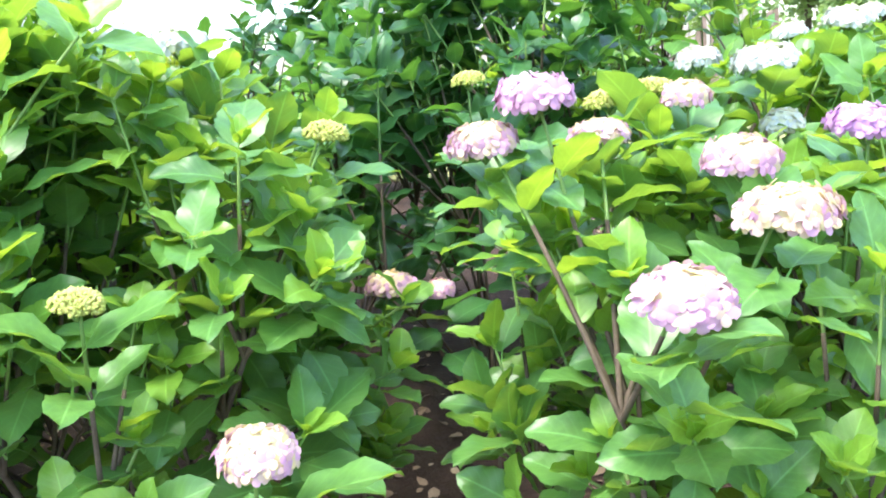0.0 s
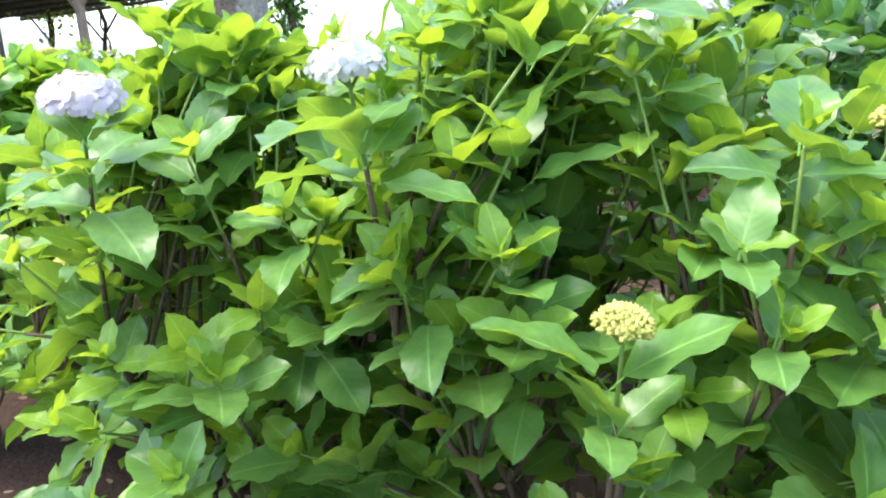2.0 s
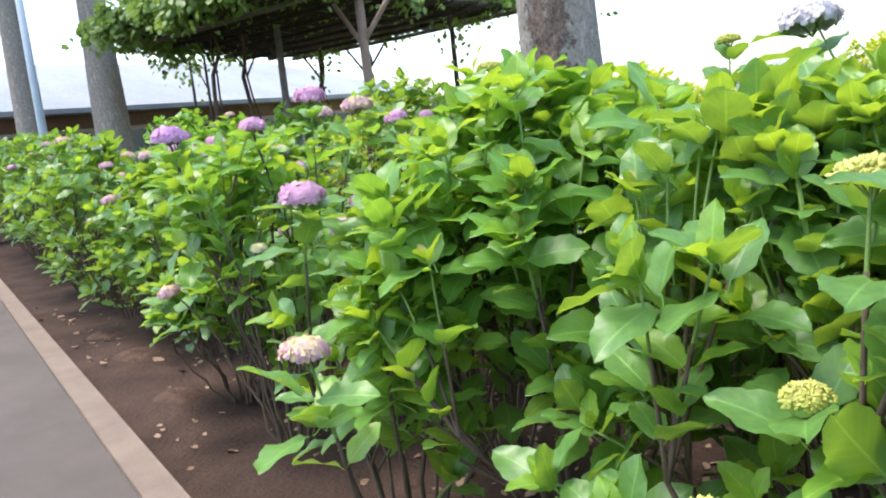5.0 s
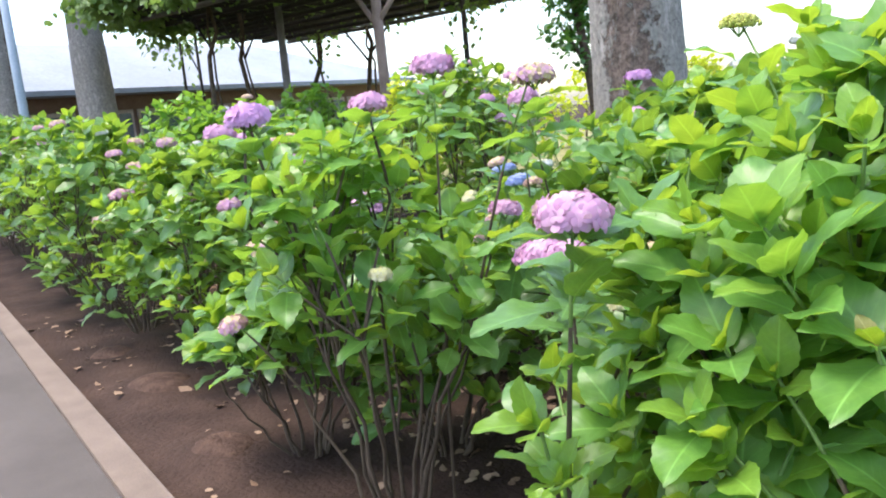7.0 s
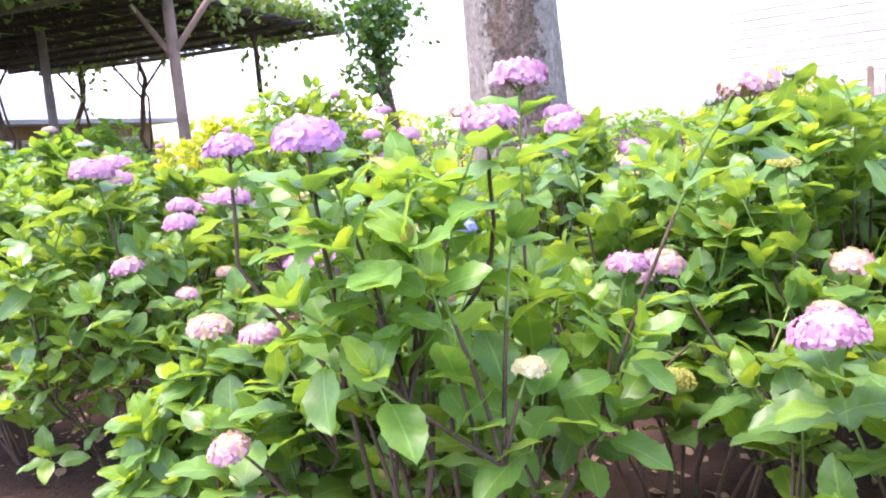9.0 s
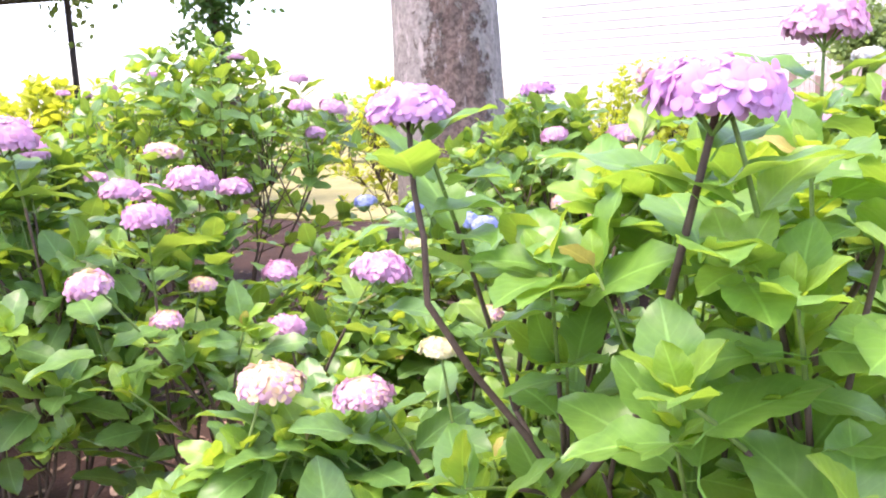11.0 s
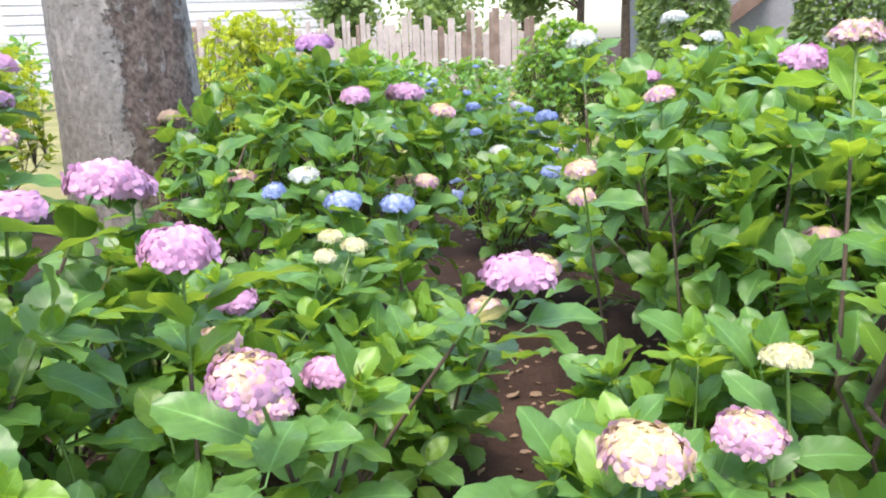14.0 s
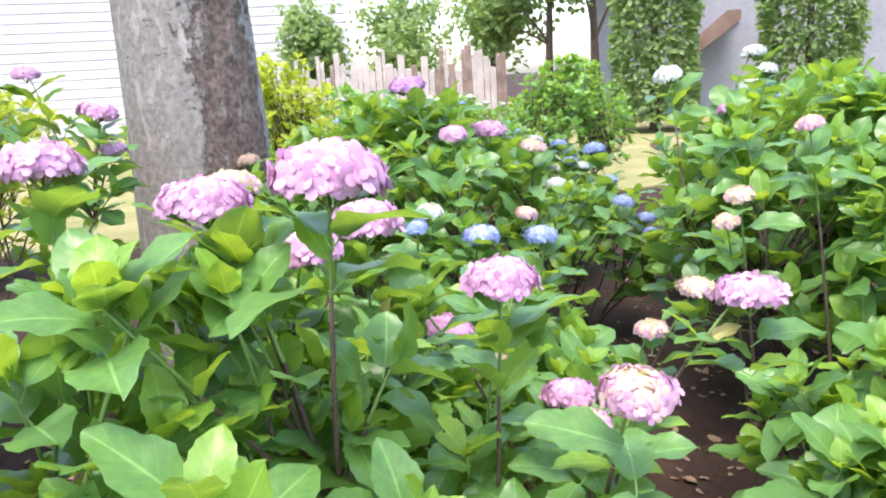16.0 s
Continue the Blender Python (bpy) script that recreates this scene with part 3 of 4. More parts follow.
SHARED_LEAVES = {m.name: [leaf_mesh("leaf", t, m) for t in LEAF_NEAR] for m in (LEAF, LEAF_YOUNG, LEAF_SHADE, LEAF_OLD, LEAF_TIP)}
hydrangea((0.55,1.62), 0.55, 1.28, [(0.33, 1.61, 1.25, 0.130, 'q'), (0.33, 1.06, 1.07, 0.160, 'q'), (0.53, 1.20, 1.15, 0.160, 'q'), (0.57, 1.81, 1.30, 0.120, 'q'), (0.09, 1.53, 1.26, 0.140, 'q'), (0.52, 1.91, 1.31, 0.100, 'y'), (0.54, 1.41, 1.21, 0.150, 'q'), (0.88, 1.62, 1.23, 0.160, 'v'), (0.19, 1.51, 1.34, 0.150, 'p'), (0.43, 1.97, 1.29, 0.110, 'y')], 87, 101, 2, LEAF, "leafy hydrangea bush with pink and cream mopheads", loose=176, lowest=0.25)
hydrangea((1.35,2.75), 0.7, 1.5, [(1.00, 2.31, 1.18, 0.130, 'w'), (1.28, 2.91, 1.43, 0.130, 'w'), (1.32, 2.57, 1.46, 0.150, 'w'), (1.58, 2.87, 1.26, 0.100, 'y'), (0.83, 2.53, 1.37, 0.140, 'w'), (0.93, 2.26, 1.36, 0.180, 'w')], 101, 102, 2, LEAF, "hydrangea bush with creamy white mopheads")
hydrangea((-0.8,1.85), 0.68, 1.62, [(-1.12, 2.30, 1.59, 0.109, 'w'), (-0.99, 2.01, 1.57, 0.120, 'w'), (-0.60, 1.26, 1.07, 0.083, 'y'), (-0.57, 1.92, 1.51, 0.144, 'w'), (-0.23, 1.73, 1.28, 0.094, 'y'), (-0.99, 1.27, 1.45, 0.121, 'w'), (-0.82, 2.15, 1.56, 0.139, 'w'), (-0.31, 1.13, 0.85, 0.130, 'q'), (-0.16, 2.23, 0.81, 0.154, 'q')], 172, 103, 2, LEAF, "dense glossy green hydrangea bush with white mopheads and buds", loose=230, lowest=0.1)
hydrangea((-1.62,1.85), 0.62, 1.62, [(-2.29, 1.50, 0.90, 0.103, 'y'), (-2.12, 1.79, 1.34, 0.106, 'y'), (-1.47, 1.23, 1.44, 0.145, 'l')], 142, 104, 2, LEAF, "dense green hydrangea bush with a pale lavender mophead", loose=230, lowest=0.12)
# these two back bushes get their shade from the darkened leaf colour
hydrangea((0.2,3.05), 0.78, 1.85, [(-0.02, 2.22, 0.79, 0.098, 'q'), (0.11, 2.36, 1.36, 0.090, 'y')], 112, 105, 2, LEAF_SHADE, "tall shaded dark green hydrangea bush", lowest=0.4)
hydrangea((-0.55,4.25), 0.95, 1.95, [], 112, 106, 1, LEAF_SHADE, "tall dark green hydrangea bush at the back", lowest=0.1)
hydrangea((1.0,4.3), 0.95, 2.0, [], 112, 107, 1, LEAF, "tall green hydrangea bush at the back", blooms=5, hues='w')
hydrangea((2.3,3.6), 0.8, 1.7, [], 101, 108, 1, LEAF, "green hydrangea bush with white mopheads", blooms=6, hues='w')
hydrangea((-1.5,3.2), 0.85, 1.85, [], 101, 109, 1, LEAF, "green hydrangea bush behind the front row")
hydrangea((-2.35,2.3), 0.58, 1.52, [(-2.22, 1.77, 1.00, 0.075, 'y'), (-2.43, 2.77, 1.66, 0.160, 'l')], 106, 110, 2, LEAF, "green hydrangea bush with small yellow-green buds", loose=208)
hydrangea((-3.15,2.6), 0.64, 1.68, [(-3.70, 3.16, 1.69, 0.100, 'y'), (-3.12, 1.54, 1.07, 0.104, 'q')], 126, 111, 2, LEAF_YOUNG, "tall bright green hydrangea bush with few flowers", loose=208, lowest=0.34)
hydrangea((-2.5,3.5), 0.7, 1.6, [(-2.50, 3.68, 1.47, 0.140, 'l'), (-2.98, 3.80, 1.70, 0.090, 'y')], 101, 112, 1, LEAF, "tall green hydrangea bush with pale lavender mopheads")
hydrangea((-3.6,2.32), 0.38, 1.3, [(-3.86, 2.68, 1.02, 0.100, 'c'), (-3.68, 2.09, 1.34, 0.145, 'p'), (-3.91, 2.48, 1.18, 0.120, 'p')], 22, 113, 2, LEAF, "small hydrangea bush with pink mopheads at the bed's edge", loose=128)
hydrangea((-3.8,3.15), 0.5, 1.2, [(-4.03, 3.30, 1.03, 0.100, 'q'), (-4.10, 2.69, 1.14, 0.147, 'p')], 30, 114, 2, LEAF, "hydrangea bush with fading pink mopheads", loose=96, lowest=0.5)
hydrangea((-4.95,2.95), 0.55, 1.58, [(-4.22, 2.93, 1.62, 0.140, 'q'), (-5.50, 2.73, 0.82, 0.119, 'q'), (-5.53, 2.94, 1.59, 0.151, 'v'), (-5.12, 2.62, 1.59, 0.163, 'v'), (-4.78, 3.20, 1.71, 0.157, 'p'), (-4.77, 2.82, 1.59, 0.131, 'p'), (-4.68, 2.69, 1.06, 0.080, 'c'), (-4.52, 3.19, 1.19, 0.117, 'p'), (-5.02, 3.50, 1.64, 0.121, 'q')], 44, 115, 2, LEAF_YOUNG, "open woody hydrangea bush with violet-pink mopheads", loose=224, stems=11, lowest=0.48, canes=[[(-5.12, 3.02, 0), (-5.28, 2.99, 0.87), (-5.51, 2.88, 1.28), (-5.53, 2.94, 1.56)], [(-5.28, 2.99, 0.87), (-5.16, 2.75, 1.18), (-5.12, 2.62, 1.56)], [(-4.97, 3.0, 0), (-4.99, 3.02, 1.0), (-4.82, 2.93, 1.25), (-4.77, 2.82, 1.55)]])
hydrangea((-5.82,3.32), 0.42, 0.95, [(-5.69, 3.22, 1.00, 0.132, 'q'), (-5.90, 3.26, 1.01, 0.160, 'q'), (-5.53, 3.27, 1.08, 0.092, 'c')], 58, 116, 2, LEAF, "low hydrangea bush full of pink mopheads", loose=192, lowest=0.5)
hydrangea((-6.35,4.15), 0.55, 1.2, [(-6.66, 4.39, 1.33, 0.130, 'p'), (-6.44, 3.53, 1.18, 0.130, 'q'), (-6.43, 3.87, 1.31, 0.147, 'p'), (-6.38, 4.50, 1.33, 0.136, 'p'), (-6.34, 3.74, 1.03, 0.098, 'q'), (-6.34, 4.02, 1.07, 0.093, 'q'), (-6.20, 4.38, 1.04, 0.132, 'p'), (-6.09, 4.05, 0.92, 0.134, 'p'), (-5.73, 3.80, 1.15, 0.176, 'p')], 63, 117, 2, LEAF, "hydrangea bush full of pink mopheads", loose=192, lowest=0.5)
hydrangea((-7.05,4.05), 0.5, 1.5, [(-7.12, 4.34, 1.58, 0.160, 'p'), (-6.67, 4.21, 1.36, 0.147, 'p'), (-6.46, 4.32, 1.38, 0.190, 'p'), (-6.91, 4.08, 1.51, 0.162, 'p'), (-6.80, 3.82, 1.56, 0.195, 'p'), (-6.67, 4.59, 1.47, 0.153, 'q')], 63, 118, 2, LEAF, "tall hydrangea bush with large pink mopheads", loose=224)
hydrangea((-4.45,3.75), 0.55, 1.4, [(-4.09, 3.79, 1.39, 0.100, 'y'), (-4.56, 3.82, 1.04, 0.120, 'q'), (-4.44, 3.51, 0.76, 0.130, 'y'), (-4.44, 3.36, 1.16, 0.130, 'q'), (-4.98, 4.10, 1.48, 0.097, 'q')], 63, 119, 2, LEAF, "hydrangea bush with pale pink mopheads", loose=144, lowest=0.4)
hydrangea((-4.05,4.45), 0.88, 1.62, [(-3.91, 3.73, 1.08, 0.140, 'q'), (-5.07, 4.33, 1.16, 0.098, 'q'), (-4.28, 5.21, 1.64, 0.149, 'w'), (-5.19, 4.20, 1.28, 0.099, 'q'), (-3.94, 4.99, 1.72, 0.122, 'w'), (-4.77, 3.79, 1.58, 0.132, 'p'), (-4.04, 5.04, 1.47, 0.130, 'p')], 138, 120, 2, LEAF, "large dense green hydrangea bush with a few pink mopheads", loose=160, lowest=0.3)
hydrangea((-3.2,5.2), 0.75, 1.65, [], 117, 121, 1, LEAF, "large green hydrangea bush with white mopheads", blooms=4, hues='wq')
hydrangea((-5.7,4.9), 0.6, 1.0, [(-5.68, 4.88, 0.52, 0.080, 'y'), (-5.84, 4.60, 1.04, 0.077, 'c'), (-5.71, 4.67, 1.04, 0.089, 'c'), (-5.47, 4.81, 1.12, 0.125, 'b'), (-5.27, 4.29, 0.98, 0.141, 'q'), (-5.75, 4.75, 1.06, 0.081, 'c'), (-5.57, 5.03, 1.11, 0.145, 'b'), (-5.45, 4.33, 0.87, 0.108, 'q'), (-5.20, 4.81, 0.64, 0.096, 'b')], 90, 122, 2, LEAF, "low hydrangea bush with blue mopheads and cream buds", loose=96)
hydrangea((-5.2,6.15), 0.85, 1.6, [(-6.13, 5.80, 1.12, 0.130, 'b'), (-5.79, 5.13, 1.16, 0.091, 'b'), (-5.61, 6.02, 1.08, 0.145, 'q'), (-5.67, 6.97, 1.30, 0.141, 't'), (-5.58, 5.35, 1.17, 0.122, 'w'), (-5.20, 6.03, 1.67, 0.185, 'v'), (-5.13, 5.77, 1.43, 0.142, 'p'), (-4.94, 5.49, 1.05, 0.117, 'q'), (-4.75, 5.99, 1.41, 0.195, 'p'), (-4.74, 5.65, 1.34, 0.133, 'q')], 141, 123, 2, LEAF, "dark green hydrangea bush with violet mopheads by the trunk")
hydrangea((-3.8,6.3), 0.5, 1.05, [(-3.32, 6.61, 1.15, 0.161, 'b'), (-4.06, 5.68, 0.97, 0.116, 'b')], 63, 124, 1, LEAF, "low hydrangea bush with blue mopheads", blooms=7, hues='bbw')
hydrangea((-2.9,7.6), 0.6, 1.1, [], 63, 125, 1, LEAF, "low green hydrangea bush further back", blooms=9, hues='bbw')
hydrangea((-4.4,8.2), 0.7, 1.15, [], 69, 126, 1, LEAF, "low green hydrangea bush behind the trunk", blooms=8, hues='bwl')
hydrangea((-7.3,6.9), 0.95, 2.1, [(-6.72, 6.90, 1.82, 0.130, 'p'), (-6.56, 6.26, 1.64, 0.140, 'p'), (-6.47, 6.76, 1.63, 0.195, 'p')], 106, 127, 1, LEAF, "tall dark green hydrangea bush with a few pink mopheads", blooms=3, hues='p')
hydrangea((-7.95,4.3), 0.6, 1.5, [(-8.46, 4.15, 1.19, 0.178, 'q'), (-8.34, 4.24, 1.23, 0.195, 'q')], 85, 128, 2, LEAF, "hydrangea bush with pale pink mopheads at the bed's edge", loose=96, blooms=4, hues='qqw', lowest=0.12)
hydrangea((-9.0,4.5), 0.65, 1.75, [(-8.51, 4.40, 1.38, 0.164, 'q')], 85, 129, 1, LEAF, "green hydrangea bush in the row along the kerb", blooms=5, hues='qqwp', lowest=0.12)
hydrangea((-10.15,4.85), 0.7, 1.9, [], 85, 130, 1, LEAF, "green hydrangea bush in the row along the kerb", blooms=5, hues='qpqw', lowest=0.12)
hydrangea((-11.5,5.3), 0.75, 1.9, [], 85, 131, 1, LEAF, "green hydrangea bush in the row along the kerb", blooms=5, hues='pl', lowest=0.12)
hydrangea((-12.9,5.8), 0.8, 2.0, [(-13.10, 5.76, 1.75, 0.195, 'p')], 115, 132, 0, LEAF, "green hydrangea bush in the row along the kerb")
hydrangea((-14.5,6.35), 0.9, 2.1, [], 125, 133, 0, LEAF, "green hydrangea bush near the lamp pole")
hydrangea((-7.9,5.6), 0.7, 1.5, [], 113, 134, 1, LEAF, "hydrangea bush with pink mopheads in the second row", blooms=6, hues='pqqw')
hydrangea((-9.2,6.2), 0.75, 1.85, [], 113, 135, 1, LEAF_YOUNG, "bright green hydrangea bush in the second row", blooms=5, hues='pqqlw')
hydrangea((-10.6,6.7), 0.8, 1.9, [], 113, 136, 0, LEAF_YOUNG, "bright green hydrangea bush in the second row", blooms=5, hues='plb')
hydrangea((-12.2,7.6), 0.9, 2.15, [], 130, 137, 0, LEAF_YOUNG, "bright green hydrangea bush in the second row")
hydrangea((-8.5,8.6), 1.0, 2.05, [], 104, 138, 0, LEAF_YOUNG, "bright green hydrangea bush before the lawn", blooms=5, hues='p')
hydrangea((-9.9,9.3), 1.0, 2.1, [], 104, 139, 0, LEAF_GOLD, "yellow-green hydrangea bush before the pergola", blooms=5, hues='pq')
hydrangea((-11.8,9.6), 1.0, 2.2, [], 104, 140, 0, LEAF_YOUNG, "bright green bush before the pergola")
hydrangea((-6.65,11.4), 0.9, 2.0, [], 230, 141, 1, LEAF_GOLD, "yellow-green leafy shrub behind the plane tree", cat="shrub", scale=0.75)
hydrangea((-3.6,11.4), 1.0, 2.05, [], 250, 142, 1, LEAF_GOLD, "rounded yellow-green shrub behind the plane tree", cat="shrub", scale=0.75)
hydrangea((-0.35,9.85), 0.8, 1.9, [], 260, 143, 1, LEAF_YOUNG, "rounded light green shrub beside the bare soil path", cat="shrub", scale=0.7, lowest=0.12)
hydrangea((-1.6,6.6), 0.8, 1.4, [], 92, 144, 1, LEAF, "green hydrangea bush behind the large one", blooms=6, hues='qb')
hydrangea((-1.2,11.8), 0.9, 1.1, [], 69, 145, 0, LEAF, "low hydrangea bush with pale flowers far back", blooms=10, hues='wwb')
hydrangea((-2.6,13.2), 1.0, 1.15, [], 69, 146, 0, LEAF_YOUNG, "low pale green bush far back", blooms=9, hues='wb')
hydrangea((1.6,13.0), 1.0, 1.3, [], 80, 147, 0, LEAF, "green hydrangea bush far back", blooms=8, hues='wq')
hydrangea((0.6,16.0), 1.2, 1.2, [], 80, 148, 0, LEAF_YOUNG, "low pale green bush before the fence", blooms=9, hues='wwb')
hydrangea((-5.2,3.62), 0.42, 0.95, [], 56, 150, 2, LEAF, "low hydrangea bush with small pale heads", loose=112)
hydrangea((-6.2,5.6), 0.5, 0.95, [], 60, 151, 1, LEAF, "low hydrangea bush with a blue mophead before the trunk")
hydrangea((-16.2,6.95), 0.9, 2.15, [], 120, 152, 0, LEAF, "green hydrangea bush at the row's far end")
hydrangea((-18.0,7.6), 1.0, 2.2, [], 120, 153, 0, LEAF, "green hydrangea bush at the row's far end")

hydrangea((-2.0,9.3), 0.8, 1.15, [], 74, 154, 1, LEAF_YOUNG, "low light green hydrangea bush with blue and white mopheads", blooms=14, hues='bbwl')
hydrangea((-3.6,9.6), 0.8, 1.2, [], 74, 155, 1, LEAF, "low green hydrangea bush dotted with blue mopheads", blooms=12, hues='bbw')
hydrangea((-0.2,14.6), 1.0, 1.3, [], 80, 156, 0, LEAF_YOUNG, "low pale green hydrangea bush before the fence", blooms=14, hues='wbbl')
hydrangea((2.6,16.4), 1.1, 1.3, [], 80, 157, 0, LEAF_YOUNG, "low pale green hydrangea bush before the fence", blooms=12, hues='wwbl')
hydrangea((-2.4,6.2), 0.55, 1.0, [], 66, 158, 1, LEAF, "low hydrangea bush with blue mopheads beside the big one", blooms=5, hues='bbp')
HEADS_ALL = [f for given, more in PLANS for f in given[3]]
for given, more in PLANS:
    grow(HEADS_ALL, *given, **more)


# ---- trees ----
def plane_tree(place, r, tall, seed, label, lean=(0, 0), fine=True, crown=True, flake_dir=0.0, flare=0.35):
    """A plane tree: tapered trunk with peeling bark, limbs and a high crown."""
    rng = np.random.default_rng(seed)
    e = root("plane_tree", place, label, "tree", "plane trees")
    ns, nz = (120, 260) if fine else (36, 60)
    V, Fs, flake = [], [], []
    for i in range(nz + 1):
        z = tall * (i / nz)
        rad = r * (1 - 0.06 * z) + r * flare * math.exp(-z / 0.28)
        for k in range(ns):
            w = 2 * math.pi * k / ns
            n1 = noise.noise((math.cos(w) * 1.3 + seed, math.sin(w) * 1.3, z * 0.7))
            fl = noise.noise((math.cos(w) * 4.2 + seed, math.sin(w) * 4.2, z * 4.0)) + 0.5 * noise.noise((math.cos(w) * 10, math.sin(w) * 10 + seed, z * 10))
            side = max(0.0, math.cos(w - flake_dir)) ** 4.0
            plate = max(0.0, min(1.0, (fl - 0.1 + side * 0.35) * 7)) * 0.012 * (side * 0.9 + 0.2)
            rr = rad * (1 + 0.035 * n1) + (plate if fine else 0)
            V.append((math.cos(w) * rr + lean[0] * z, math.sin(w) * rr + lean[1] * z, z - 0.05))
            flake.append(side)
    Fs = [(i * ns + k, i * ns + (k + 1) % ns, (i + 1) * ns + (k + 1) % ns, (i + 1) * ns + k) for i in range(nz) for k in range(ns)]
    me = bpy.data.meshes.new("trunk")
    me.from_pydata(V, [], Fs)
    me.attributes.new("flake", "FLOAT", "POINT").data.foreach_set("value", flake)
    link_mesh("trunk", me, BARK, e, smooth=True)
    top = Vector((lean[0] * tall, lean[1] * tall, tall - 0.1))
    mats = []
    for k in range(6):
        w = k * 1.047 + rng.normal(0, 0.2)
        end = top + Vector((math.cos(w) * 2.6, math.sin(w) * 2.6, rng.uniform(1.6, 3.0)))
        pts = curve(top, end, 0.1, 5)
        tubes("limb", [(pts, [r * 0.55 * (1 - 0.15 * i) for i in range(6)])], BARK, e, 8)
        if crown:
            for _ in range(110):
                c = pts[int(rng.integers(2, 6))] + Vector(rng.normal(0, 0.75, 3))
                for _ in range(3):
                    mats.append(leaf_matrix(c + Vector(rng.normal(0, 0.12, 3)), rng.normal(0, 1, 3), (rng.normal(0, 0.5), rng.normal(0, 0.5), 1), rng.uniform(0.16, 0.26)))
    if mats:
        link_mesh("crown", leaves_mesh("crown", LEAF_LOW, mats, rng, LEAF_FAR), None, e)["kind"] = "stuff"
    return e


plane_tree((-5.74, 7.43, 0), 0.435, 6.5, 3, "thick plane tree trunk with grey-tan bark peeling in brown flakes", (-0.02, 0.0), True, True, -1.31)
plane_tree((-18.2, 9.9, 0), 0.43, 7.5, 8, "smooth grey plane tree trunk beyond the hedge", (-0.06, 0.03), False, True, 3.0)
plane_tree((-19.4, 8.7, 0), 0.30, 7.0, 12, "slim mottled plane tree trunk by the building", (-0.05, 0.02), False, True, 1.0)


def leafy_tree(place, tall, spread, seed, label, trunk_r=0.12, leaf=0.16, count=900, mat=None, low=0.35, lean=(0, 0)):
    """A small tree: tapered bending trunk, limbs, and a crown of leaf clumps with gaps."""
    rng = np.random.default_rng(seed)
    e = root("tree", place, label, "tree")
    top = Vector((lean[0], lean[1], tall * 0.72))
    pts = curve((0, 0, -0.05), top, 0.35, 7)
    tubes("trunk", [(pts, [trunk_r * (1 - 0.09 * i) for i in range(8)])], WOOD, e, 8)
    mats, nodes = [], []
    for k in range(9):
        s = pts[int(rng.integers(3, 8))]
        w = rng.uniform(0, 6.28)
        end = s + Vector((math.cos(w) * spread * rng.uniform(0.4, 1), math.sin(w) * spread * rng.uniform(0.4, 1), tall * rng.uniform(0.05, 0.28)))
        lim = curve(s, end, 0.1, 4)
        tubes("limb", [(lim, [trunk_r * 0.4 * (1 - 0.18 * i) for i in range(5)])], WOOD, e, 6)
        nodes += lim[2:]
    nodes = [n for n in nodes if n.z > tall * low]
    for _ in range(count // 9):
        c = nodes[int(rng.integers(0, len(nodes)))] + Vector(rng.normal(0, spread * 0.3, 3))
        for _ in range(9):
            mats.append(leaf_matrix(c + Vector(rng.normal(0, spread * 0.09, 3)), rng.normal(0, 1, 3), (rng.normal(0, 0.6), rng.normal(0, 0.6), 1), leaf * rng.uniform(0.7, 1.2)))
    link_mesh("crown", leaves_mesh("crown", LEAF_LOW, mats, rng, mat or LEAF_FAR), None, e)["kind"] = "stuff"
    return e


leafy_tree((-9.85, 15.3, 0), 5.2, 0.8, 21, "slim dark tree with leafy shoots up its trunk", 0.16, 0.17, 1800, LEAF_SHADE, 0.42, (-0.55, 0.1))


